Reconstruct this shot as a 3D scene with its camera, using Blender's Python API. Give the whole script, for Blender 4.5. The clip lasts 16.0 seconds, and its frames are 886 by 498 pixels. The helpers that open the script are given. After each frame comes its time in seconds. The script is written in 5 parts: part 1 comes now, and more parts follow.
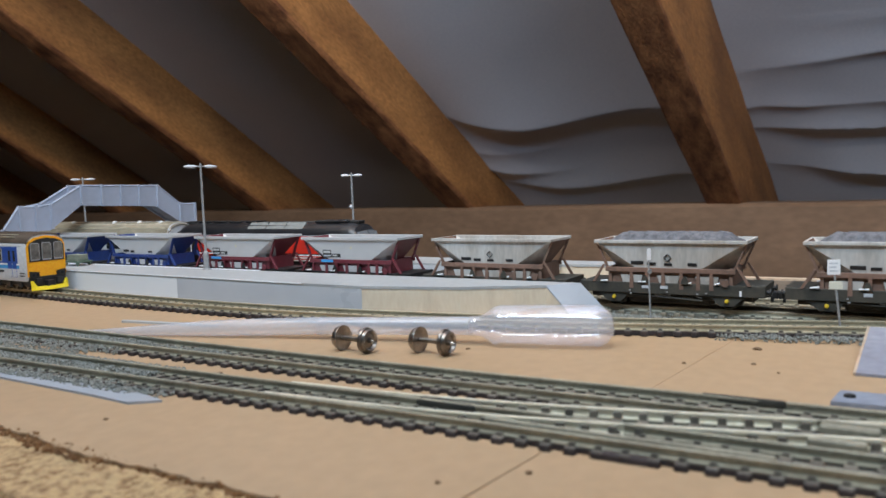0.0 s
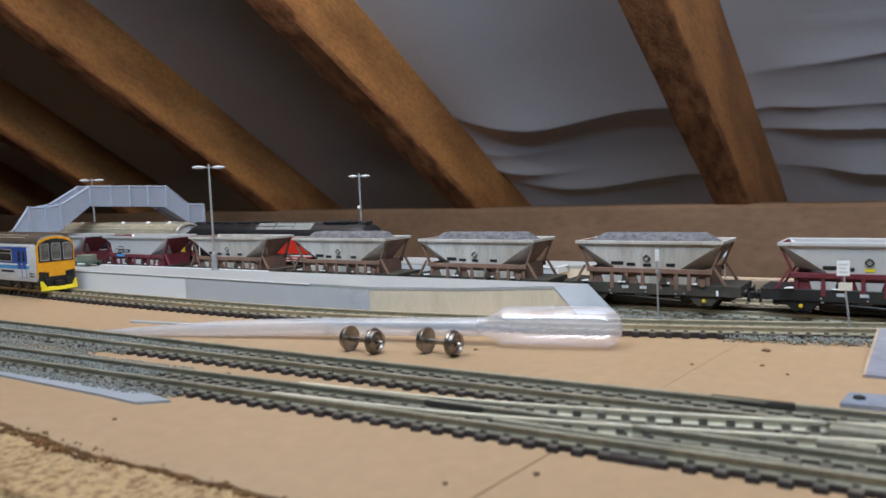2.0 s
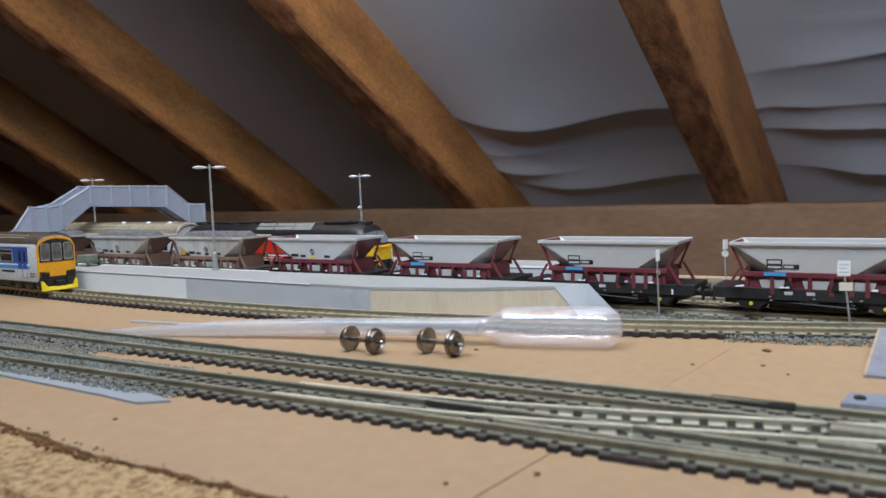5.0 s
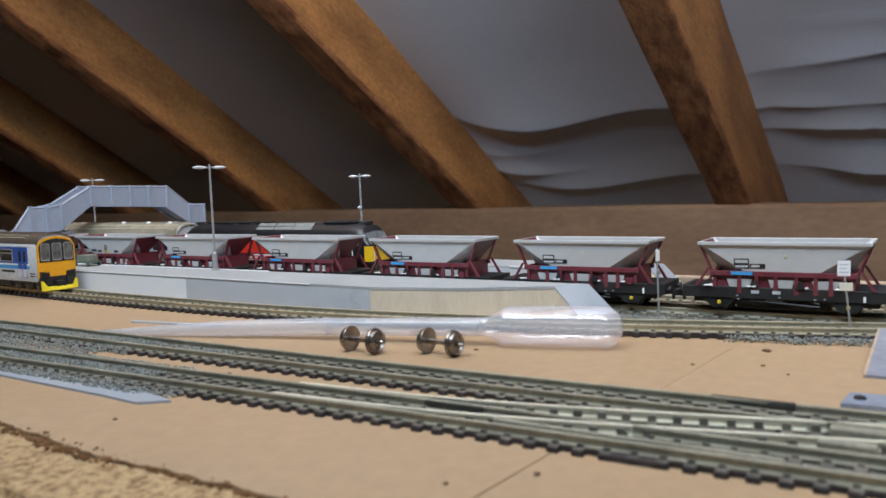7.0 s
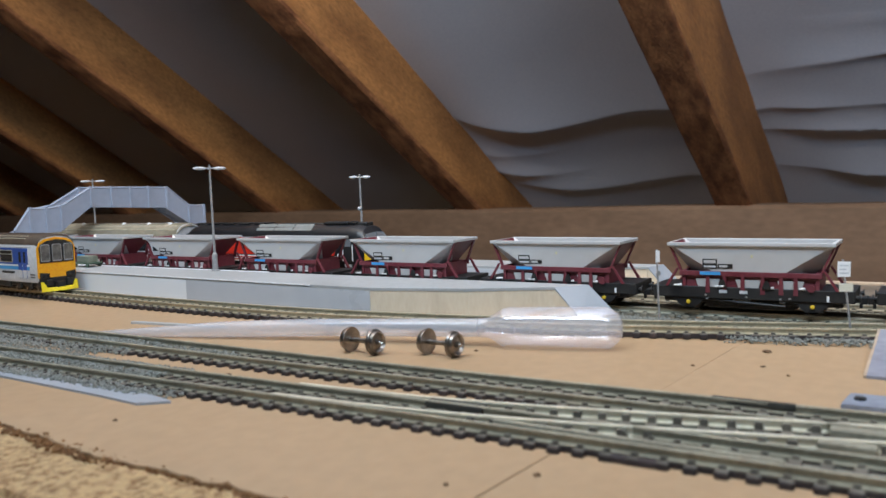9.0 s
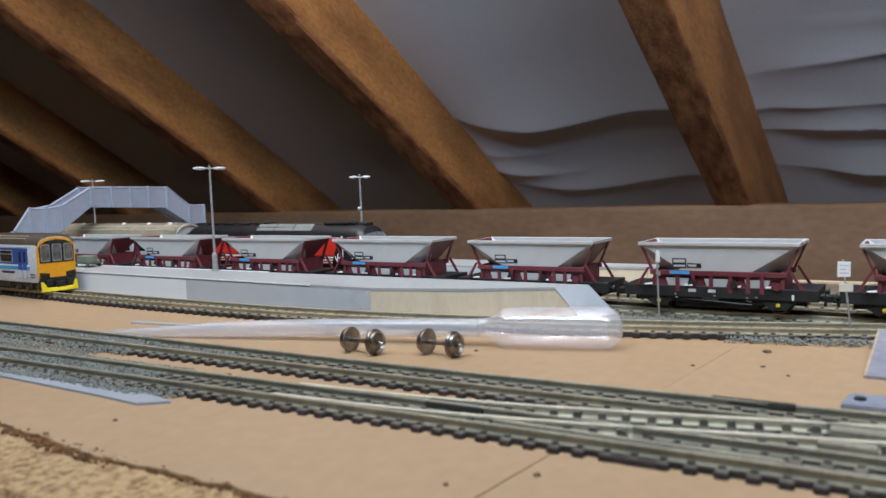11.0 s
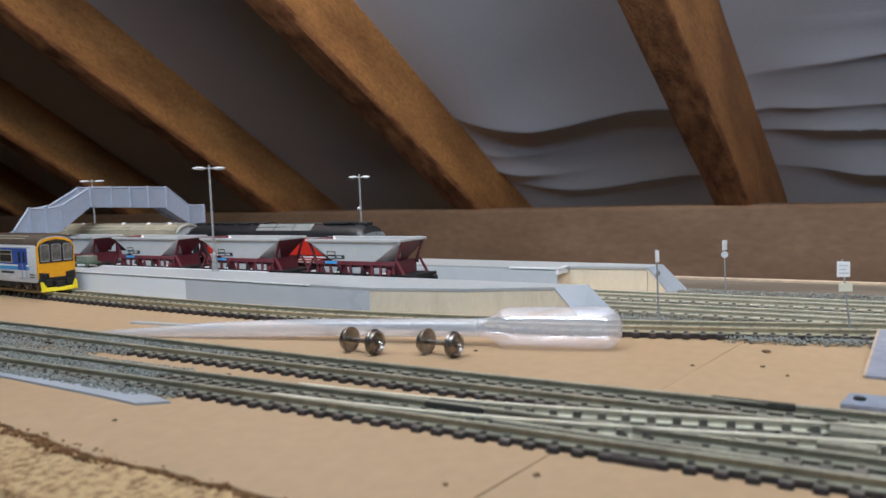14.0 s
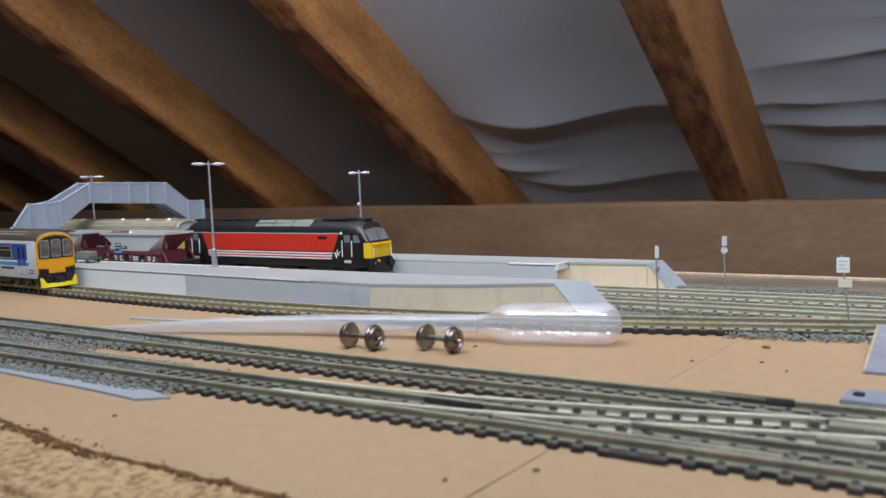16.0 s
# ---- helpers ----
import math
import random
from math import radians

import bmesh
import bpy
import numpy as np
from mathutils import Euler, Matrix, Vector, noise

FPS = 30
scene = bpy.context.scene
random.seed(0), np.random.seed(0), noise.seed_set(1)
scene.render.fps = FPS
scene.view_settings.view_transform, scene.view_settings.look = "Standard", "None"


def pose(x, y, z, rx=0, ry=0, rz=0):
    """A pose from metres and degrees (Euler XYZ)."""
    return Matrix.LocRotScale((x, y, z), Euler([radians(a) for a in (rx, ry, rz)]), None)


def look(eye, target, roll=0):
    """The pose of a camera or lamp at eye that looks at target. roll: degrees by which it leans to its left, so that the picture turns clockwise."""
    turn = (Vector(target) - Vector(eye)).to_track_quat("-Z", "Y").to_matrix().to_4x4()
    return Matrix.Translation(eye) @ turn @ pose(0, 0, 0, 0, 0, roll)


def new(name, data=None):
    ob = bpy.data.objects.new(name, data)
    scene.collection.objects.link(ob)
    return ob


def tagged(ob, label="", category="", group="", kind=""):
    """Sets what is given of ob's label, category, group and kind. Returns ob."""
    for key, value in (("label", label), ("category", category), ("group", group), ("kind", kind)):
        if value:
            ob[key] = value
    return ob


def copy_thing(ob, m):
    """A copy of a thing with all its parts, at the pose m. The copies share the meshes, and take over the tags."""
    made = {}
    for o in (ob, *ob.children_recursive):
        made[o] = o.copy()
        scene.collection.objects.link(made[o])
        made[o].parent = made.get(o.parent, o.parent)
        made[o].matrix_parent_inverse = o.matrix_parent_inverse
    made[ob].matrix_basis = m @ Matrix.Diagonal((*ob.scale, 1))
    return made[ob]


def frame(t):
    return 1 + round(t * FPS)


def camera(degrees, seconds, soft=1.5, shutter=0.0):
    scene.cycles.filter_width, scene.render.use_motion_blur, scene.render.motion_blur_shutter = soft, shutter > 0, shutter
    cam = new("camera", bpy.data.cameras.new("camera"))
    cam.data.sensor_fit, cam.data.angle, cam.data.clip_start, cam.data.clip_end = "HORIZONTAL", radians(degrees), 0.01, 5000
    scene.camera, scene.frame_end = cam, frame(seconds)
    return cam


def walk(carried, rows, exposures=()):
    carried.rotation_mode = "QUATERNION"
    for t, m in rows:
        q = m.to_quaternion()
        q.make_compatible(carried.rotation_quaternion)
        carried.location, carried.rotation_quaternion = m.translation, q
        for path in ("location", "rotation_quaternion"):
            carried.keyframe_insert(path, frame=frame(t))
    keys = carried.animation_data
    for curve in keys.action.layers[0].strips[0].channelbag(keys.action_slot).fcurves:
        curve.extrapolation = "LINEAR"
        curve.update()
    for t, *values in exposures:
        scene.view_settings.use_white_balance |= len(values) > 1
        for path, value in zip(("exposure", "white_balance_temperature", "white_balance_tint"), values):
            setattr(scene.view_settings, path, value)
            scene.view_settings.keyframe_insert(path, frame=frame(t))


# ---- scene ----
# One N-gauge model railway in a loft. Lengths below are in millimetres; MM turns them into metres.
MM = 0.001

# ---- camera ----
EYE = (0.0, 0.0, 0.0473)
cam = camera(57.93, 16.0, soft=1.5)
cam.data.dof.use_dof = True
cam.data.dof.focus_distance, cam.data.dof.aperture_fstop = 0.33, 29.0


def view(turn, tilt):
    """Camera pose: turn (radians to the left of the y axis), tilt (radians below level)."""
    way = Vector((-math.sin(turn) * math.cos(tilt), math.cos(turn) * math.cos(tilt), -math.sin(tilt)))
    return look(EYE, Vector(EYE) + way, -1.88)


# Small shifts of the hand-held camera: seconds, turn and tilt in thousandths of a radian.
SHAKE = [(0.0, -10.2, 1.4), (0.5, -6.2, 0.7), (1.0, -3.2, 0.4), (1.5, -1.7, 0.1), (2.0, -0.7, 0.1), (2.5, -0.2, 0),
         (3.0, 0, 0), (3.5, 0, 0), (4.0, 0, 0), (6.5, 0, 0), (7.0, 0, 0), (7.5, 0, -0.4), (8.0, 0, -1.1), (8.5, 0, -1.1),
         (9.0, 0, -1.1), (11.5, 0, -1.1), (12.0, -0.2, -1.1), (12.5, -0.4, -1.2), (13.0, -0.4, -1.4), (13.5, -0.4, -1.2),
         (14.0, -0.5, -1.1), (14.5, -0.7, -1.8), (15.0, -0.7, -3.5), (15.5, -0.7, -2.3), (16.0, -0.7, 4.2)]
walk(cam, [(t, view(0.5572 + 0.001 * a, 0.0798 + 0.001 * b)) for t, a, b in SHAKE])

# ---- light ----
world = bpy.data.worlds.new("loft_air")
scene.world = world
world.use_nodes = True
world.node_tree.nodes["Background"].inputs[0].default_value = (0.55, 0.62, 0.75, 1)
world.node_tree.nodes["Background"].inputs[1].default_value = 0.05
scene.view_settings.exposure = 0.42


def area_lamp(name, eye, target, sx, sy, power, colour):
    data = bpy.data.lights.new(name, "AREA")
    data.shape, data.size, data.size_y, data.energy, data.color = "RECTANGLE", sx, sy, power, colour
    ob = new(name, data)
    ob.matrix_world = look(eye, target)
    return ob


# Unseen strip lights slung under the rafters: a warm tube; behind it an added cool fill.
area_lamp("warm_strip_light", (-0.16, 0.02, 0.65), (-0.16, 1.02, 0.65), 0.92, 0.04, 6.2, (1.0, 0.86, 0.70))
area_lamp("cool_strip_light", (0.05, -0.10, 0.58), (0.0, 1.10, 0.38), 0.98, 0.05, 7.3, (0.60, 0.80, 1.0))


# ---- materials ----
def material(name, colour, rough=0.5, metal=0.0, scale=0.0, second=None, mix=0.5, bump=0.0, fine=None, stretch=(1, 1, 1),
             spec=0.5, vary=0.0, coat=0.0, detail=6.0, lo=0.35, hi=0.65, overlay=0.35, rot=None):
    """Procedural surface. scale: size of the blotches per metre; fine: size of the grain."""
    m = bpy.data.materials.new(name)
    m.use_nodes = True
    nt = m.node_tree
    b = nt.nodes["Principled BSDF"]
    b.inputs["Base Color"].default_value = (*colour, 1)
    b.inputs["Roughness"].default_value = rough
    b.inputs["Metallic"].default_value = metal
    b.inputs["Specular IOR Level"].default_value = spec
    b.inputs["Coat Weight"].default_value = coat
    if scale:
        tc = nt.nodes.new("ShaderNodeTexCoord")
        mp = nt.nodes.new("ShaderNodeMapping")
        mp.inputs["Scale"].default_value = stretch
        if rot is not None:
            mp.vector_type = "TEXTURE"
            mp.inputs["Rotation"].default_value = (rot, 0, 0)
            mp.inputs["Scale"].default_value = [1 / q for q in stretch]
        nt.links.new(tc.outputs["Object"], mp.inputs["Vector"])
        n1 = nt.nodes.new("ShaderNodeTexNoise")
        n1.inputs["Scale"].default_value, n1.inputs["Detail"].default_value = scale, detail
        nt.links.new(mp.outputs["Vector"], n1.inputs["Vector"])
        ramp = nt.nodes.new("ShaderNodeValToRGB")
        ramp.color_ramp.elements[0].position, ramp.color_ramp.elements[1].position = lo, hi
        ramp.color_ramp.elements[0].color = (*colour, 1)
        ramp.color_ramp.elements[1].color = (*[a + (c - a) * mix for a, c in zip(colour, second or [0.6 * q for q in colour])], 1)
        nt.links.new(n1.outputs["Fac"], ramp.inputs["Fac"])
        n2 = nt.nodes.new("ShaderNodeTexNoise")
        n2.inputs["Scale"].default_value, n2.inputs["Detail"].default_value = fine or scale * 9, 4
        nt.links.new(mp.outputs["Vector"], n2.inputs["Vector"])
        mul = nt.nodes.new("ShaderNodeMix")
        mul.data_type, mul.blend_type = "RGBA", "OVERLAY"
        mul.inputs[0].default_value = overlay
        nt.links.new(ramp.outputs["Color"], mul.inputs[6])
        nt.links.new(n2.outputs["Fac"], mul.inputs[7])
        out = mul.outputs[2]
        if vary:
            info = nt.nodes.new("ShaderNodeObjectInfo")
            hsv = nt.nodes.new("ShaderNodeHueSaturation")
            mr = nt.nodes.new("ShaderNodeMapRange")
            mr.inputs[3].default_value, mr.inputs[4].default_value = 1 - vary, 1 + vary
            nt.links.new(info.outputs["Random"], mr.inputs[0])
            nt.links.new(mr.outputs[0], hsv.inputs["Value"])
            nt.links.new(out, hsv.inputs["Color"])
            out = hsv.outputs["Color"]
        nt.links.new(out, b.inputs["Base Color"])
        mr2 = nt.nodes.new("ShaderNodeMapRange")
        mr2.inputs[3].default_value, mr2.inputs[4].default_value = max(0.03, rough - 0.12), min(1, rough + 0.12)
        nt.links.new(n1.outputs["Fac"], mr2.inputs[0])
        nt.links.new(mr2.outputs[0], b.inputs["Roughness"])
        if bump:
            bp = nt.nodes.new("ShaderNodeBump")
            bp.inputs["Strength"].default_value, bp.inputs["Distance"].default_value = 0.7, bump
            nt.links.new(n2.outputs["Fac"], bp.inputs["Height"])
            nt.links.new(bp.outputs["Normal"], b.inputs["Normal"])
    return m


M = {}
M["board"] = material("tan_fibreboard", (0.375, 0.244, 0.132), 0.62, scale=10, second=(0.44, 0.298, 0.178), mix=0.8, bump=0.00004, fine=300, overlay=0.12, lo=0.25, hi=0.75, stretch=(1, 0.75, 1), detail=7)
M["osb"] = material("chipboard", (0.25, 0.13, 0.05), 0.75, scale=760, second=(0.56, 0.375, 0.185), mix=1.0, bump=0.0012, fine=2200, stretch=(1.0, 0.7, 1), detail=4.0, lo=0.36, hi=0.56, overlay=0.5)
M["ragged"] = material("dark_broken_edge", (0.13, 0.055, 0.018), 0.9, scale=150, second=(0.27, 0.13, 0.046), mix=0.9, bump=0.0006)
# Rafters' lower faces: redder and darker than the sawn sides.
M["rafter_edge"] = material("reddish_lower_face", (0.15, 0.052, 0.020), 0.9, scale=70, second=(0.38, 0.16, 0.062), mix=0.95, bump=0.0012, fine=420, stretch=(1, 0.4, 1), overlay=0.6, rot=-0.576)
M["rafter"] = material("rough_sawn_pine", (0.15, 0.055, 0.018), 0.75, scale=8, second=(0.46, 0.205, 0.065), mix=0.95, bump=0.0018, fine=170, stretch=(2.0, 0.7, 2.0), overlay=0.65, lo=0.25, hi=0.62, detail=9, rot=-0.576)
M["plank"] = material("brown_timber", (0.165, 0.096, 0.057), 0.75, scale=13, second=(0.245, 0.15, 0.094), mix=0.9, bump=0.0004, fine=130, stretch=(0.5, 1.2, 1.2), overlay=0.3, lo=0.25, hi=0.65)
M["felt"] = material("grey_roof_membrane", (0.50, 0.53, 0.63), 0.42, scale=3, second=(0.57, 0.60, 0.70), mix=0.8, bump=0.0002, fine=300, overlay=0.12)
M["bare_strip"] = material("bare_grey_brown_wood", (0.12, 0.09, 0.062), 0.8, scale=25, second=(0.19, 0.15, 0.11), mix=0.9, bump=0.0004, stretch=(0.4, 2, 2))
M["batten"] = material("pale_batten", (0.52, 0.385, 0.27), 0.7, scale=30, bump=0.0003)
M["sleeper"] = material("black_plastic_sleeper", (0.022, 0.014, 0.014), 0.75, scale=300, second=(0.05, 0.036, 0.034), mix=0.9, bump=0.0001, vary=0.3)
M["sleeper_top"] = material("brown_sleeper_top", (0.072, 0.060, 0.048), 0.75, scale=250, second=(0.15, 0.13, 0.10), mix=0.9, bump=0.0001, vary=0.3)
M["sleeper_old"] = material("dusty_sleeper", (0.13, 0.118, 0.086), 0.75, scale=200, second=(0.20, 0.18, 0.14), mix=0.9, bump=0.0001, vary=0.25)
M["rail"] = material("nickel_silver_rail", (0.36, 0.33, 0.245), 0.5, 0.25, scale=120, second=(0.25, 0.228, 0.17), mix=0.9)
M["rail_bright"] = material("polished_nickel_rail", (0.58, 0.535, 0.41), 0.42, 0.3, scale=120, second=(0.44, 0.40, 0.31), mix=0.9)
# Light on the crossover's rail webs is put into this brighter cream.
M["rail_cream"] = material("bright_lit_rail", (0.78, 0.72, 0.56), 0.42, 0.25, scale=120, second=(0.60, 0.55, 0.42), mix=0.9)
# Golden cast of the light is painted into the platform rails' colour.
M["rail_gold"] = material("warm_lit_nickel_rail", (0.50, 0.44, 0.31), 0.42, 0.4, scale=120, second=(0.38, 0.33, 0.23), mix=0.9)
M["ballast"] = material("grey_granite_ballast", (0.155, 0.155, 0.135), 0.85, scale=1400, second=(0.30, 0.305, 0.275), mix=1, bump=0.0002, vary=0.3)
M["platform"] = material("grey_platform_card", (0.345, 0.353, 0.353), 0.5, scale=18, second=(0.40, 0.408, 0.408), mix=0.9, bump=0.00003, fine=500, overlay=0.15)
M["platgrey"] = material("pale_grey_styrene", (0.49, 0.51, 0.545), 0.3, scale=12, second=(0.54, 0.56, 0.59), mix=0.5, overlay=0.08)
# Ramp grey darkened in the colour, to offset lamp light on the slope.
M["rampgrey"] = material("dimmed_matt_grey", (0.30, 0.32, 0.35), 0.55, scale=14, second=(0.34, 0.36, 0.39), mix=0.6, overlay=0.1)
M["platwhite"] = material("white_styrene", (0.80, 0.82, 0.84), 0.35, scale=12, second=(0.74, 0.76, 0.79), mix=0.5, overlay=0.08)
M["platraw"] = material("stained_cream_card", (0.68, 0.58, 0.44), 0.8, scale=110, second=(0.50, 0.40, 0.29), mix=0.7, bump=0.0001, stretch=(1, 1, 0.3), lo=0.5, hi=0.8, overlay=0.15)
M["hop_silver"] = material("silver_grey_hopper_paint", (0.55, 0.548, 0.55), 0.36, 0.15, scale=22, second=(0.49, 0.485, 0.48), mix=0.7, overlay=0.12)
M["hop_dirty"] = material("weathered_hopper_paint", (0.54, 0.52, 0.49), 0.6, 0.1, scale=90, second=(0.34, 0.29, 0.24), mix=0.8, bump=0.00005, stretch=(1, 1, 0.22), lo=0.42, hi=0.75)
M["maroon"] = material("maroon_paint", (0.13, 0.018, 0.028), 0.45, scale=90, second=(0.17, 0.04, 0.05), mix=0.8)
M["brown"] = material("rusty_brown_paint", (0.22, 0.125, 0.09), 0.7, scale=90, second=(0.15, 0.09, 0.065), mix=0.9)
M["blue"] = material("dark_blue_paint", (0.012, 0.035, 0.17), 0.4, scale=90, second=(0.03, 0.06, 0.2), mix=0.8)
M["black"] = material("matt_black_plastic", (0.008, 0.008, 0.009), 0.5, scale=150, second=(0.024, 0.023, 0.022), mix=0.8)
M["grimy"] = material("grimy_black_plastic", (0.03, 0.028, 0.022), 0.75, scale=150, second=(0.07, 0.06, 0.045), mix=0.8)
M["coal"] = material("grey_coal", (0.09, 0.088, 0.095), 0.75, scale=500, second=(0.19, 0.185, 0.20), mix=0.9, bump=0.0004)
M["steel"] = material("dark_bright_steel", (0.36, 0.33, 0.30), 0.38, 1.0, scale=200, second=(0.14, 0.115, 0.10), mix=0.7)
M["yellow"] = material("warning_yellow_paint", (0.88, 0.40, 0.012), 0.35, scale=120, second=(0.80, 0.35, 0.012), mix=0.7)
M["grille"] = material("dull_green_grey_mesh", (0.17, 0.18, 0.17), 0.5, scale=300, second=(0.24, 0.25, 0.24), mix=0.8)
M["nose"] = material("golden_yellow_paint", (0.82, 0.50, 0.015), 0.35, scale=120, second=(0.74, 0.44, 0.015), mix=0.7)
M["lemon"] = material("bright_yellow_paint", (0.88, 0.70, 0.02), 0.4, scale=120, second=(0.75, 0.58, 0.02), mix=0.7)
M["white"] = material("white_paint", (0.80, 0.80, 0.80), 0.4)
M["red"] = material("bright_red_paint", (0.62, 0.035, 0.018), 0.35, scale=50, second=(0.56, 0.03, 0.02), mix=0.6)
M["charcoal"] = material("charcoal_paint", (0.010, 0.010, 0.012), 0.36, scale=80, second=(0.022, 0.022, 0.024), mix=0.7)
M["grey"] = material("light_grey_paint", (0.55, 0.57, 0.60), 0.4, scale=60, second=(0.48, 0.50, 0.52), mix=0.7)
M["bridge"] = material("blue_grey_plastic", (0.33, 0.37, 0.46), 0.45, scale=30, second=(0.37, 0.41, 0.50), mix=0.6, overlay=0.1)
M["navy"] = material("sector_blue_paint", (0.02, 0.075, 0.33), 0.35, scale=80, second=(0.03, 0.09, 0.36), mix=0.6)
M["sky"] = material("pale_blue_paint", (0.05, 0.30, 0.62), 0.35)
# Wagon wheel metal, darkened to stand in for shade beneath the wagons.
M["axle_dark"] = material("shaded_wheel_metal", (0.07, 0.065, 0.06), 0.4, 0.6, scale=200, second=(0.04, 0.04, 0.035), mix=0.7)
M["dust"] = material("olive_track_dust", (0.14, 0.128, 0.098), 0.85, scale=150, second=(0.23, 0.21, 0.165), mix=0.9, bump=0.0002)
M["cream_mark"] = material("pale_yellow_mark", (0.66, 0.62, 0.36), 0.5)
M["lampgrey"] = material("grey_metal_post", (0.38, 0.38, 0.38), 0.45, 0.3, scale=120, second=(0.28, 0.28, 0.28), mix=0.8)
M["cap"] = material("dull_yellow_paint", (0.70, 0.48, 0.03), 0.5)
M["glass_dark"] = material("smoked_window", (0.02, 0.022, 0.025), 0.08)
M["glass_grey"] = material("grey_window", (0.16, 0.17, 0.18), 0.1)


# ---- building helpers ----
def thing(name, x, y, z, label, category, group="", rz=0.0, kind=""):
    ob = new(name)
    ob.empty_display_size = 0.01
    ob.matrix_world = pose(x * MM, y * MM, z * MM, 0, 0, rz)
    return tagged(ob, label, category, group, kind)


def part(name, bm, mat, parent, label="", smooth=False):
    """Links a bmesh, given in millimetres, as one mesh object under a thing or a part."""
    for v in bm.verts:
        v.co *= MM
    bmesh.ops.recalc_face_normals(bm, faces=bm.faces)
    me = bpy.data.meshes.new(name)
    if smooth:
        for f in bm.faces:
            f.smooth = True
        for e in bm.edges:
            if len(e.link_faces) == 2 and e.calc_face_angle(0) > 0.6:
                e.smooth = False
    bm.to_mesh(me)
    bm.free()
    for one in (mat if isinstance(mat, (list, tuple)) else [mat]):
        me.materials.append(M[one])
    ob = new(name, me)
    ob.parent = parent
    return tagged(ob, label)


def piece(name, me, parent, x, y, z, rz=0.0):
    """Another object on a shared mesh, in millimetres."""
    ob = new(name, me)
    ob.parent = parent
    ob.matrix_local = pose(x * MM, y * MM, z * MM, 0, 0, rz)
    return ob


def box(bm, x0, x1, y0, y1, z0, z1, bevel=0.0, mi=0):
    v = [bm.verts.new(c) for c in ((x0, y0, z0), (x1, y0, z0), (x1, y1, z0), (x0, y1, z0), (x0, y0, z1), (x1, y0, z1), (x1, y1, z1), (x0, y1, z1))]
    fs = [bm.faces.new([v[i] for i in q]) for q in ((3, 2, 1, 0), (4, 5, 6, 7), (0, 1, 5, 4), (1, 2, 6, 5), (2, 3, 7, 6), (3, 0, 4, 7))]
    for f in fs:
        f.material_index = mi
    if bevel:
        bmesh.ops.bevel(bm, geom=list({e for f in fs for e in f.edges}), offset=bevel, segments=2, affect="EDGES", profile=0.5)
    return bm


def loft(bm, rings, caps=True, mi=0, closed=True):
    """Skins equal rings of points, one after the other."""
    rows = [[bm.verts.new(p) for p in r] for r in rings]
    n = len(rows[0])
    for a, b in zip(rows, rows[1:]):
        for i in range(n if closed else n - 1):
            bm.faces.new((a[i], a[(i + 1) % n], b[(i + 1) % n], b[i])).material_index = mi
    if caps:
        bm.faces.new(rows[0][::-1]).material_index = mi
        bm.faces.new(rows[-1]).material_index = mi
    return bm


def rod(bm, a, b, r0, r1=None, n=12, mi=0):
    """A round bar from a to b."""
    a, b = Vector(a), Vector(b)
    q = (b - a).to_track_quat("Z", "Y")
    rings = []
    for p, r in ((a, r0), (b, r0 if r1 is None else r1)):
        rings.append([p + q @ Vector((r * math.cos(2 * math.pi * i / n), r * math.sin(2 * math.pi * i / n), 0)) for i in range(n)])
    return loft(bm, rings, mi=mi)


def turned(bm, profile, n=24, axis="X", at=(0, 0, 0), mi=0):
    """A body of revolution: profile of (along, radius)."""
    rings = []
    for s, r in profile:
        ring = []
        for i in range(n):
            c, d = r * math.cos(2 * math.pi * i / n), r * math.sin(2 * math.pi * i / n)
            p = {"X": (s, c, d), "Y": (c, s, d), "Z": (c, d, s)}[axis]
            ring.append(Vector(p) + Vector(at))
        rings.append(ring)
    return loft(bm, rings, mi=mi)


def slab(bm, outline, z0, z1, mi=0):
    """An upright prism over an outline."""
    return loft(bm, [[(x, y, z0) for x, y in outline], [(x, y, z1) for x, y in outline]], mi=mi)


def spline(points, step):
    """Even points along a smooth curve y(x) through the points, with their headings."""
    px, py = [p[0] for p in points], [p[1] for p in points]
    h = [b - a for a, b in zip(px, px[1:])]
    d = [(b - a) / w for a, b, w in zip(py, py[1:], h)]
    m = [d[0]] + [(d[i] * h[i + 1] + d[i + 1] * h[i]) / (h[i] + h[i + 1]) for i in range(len(d) - 1)] + [d[-1]]
    fine = []
    for i, w in enumerate(h):
        n = max(2, int(w / 4))
        for k in range(n):
            t = k / n
            y = ((2 * t ** 3 - 3 * t * t + 1) * py[i] + (t ** 3 - 2 * t * t + t) * w * m[i] + (3 * t * t - 2 * t ** 3) * py[i + 1] + (t ** 3 - t * t) * w * m[i + 1])
            fine.append(Vector((px[i] + w * t, y)))
    fine.append(Vector((px[-1], py[-1])))
    out, left = [], 0.0
    for a, b in zip(fine, fine[1:]):
        gap = (b - a).length
        while left <= gap:
            q = a + (b - a) * (left / gap)
            out.append((q.x, q.y, math.atan2((b - a).y, (b - a).x)))
            left += step
        left -= gap
    return out


# ---- the loft ----
SLOPE = 0.649


def under(y):
    """Height of the rafters' lower face."""
    return 10 + (1100 - y) * SLOPE


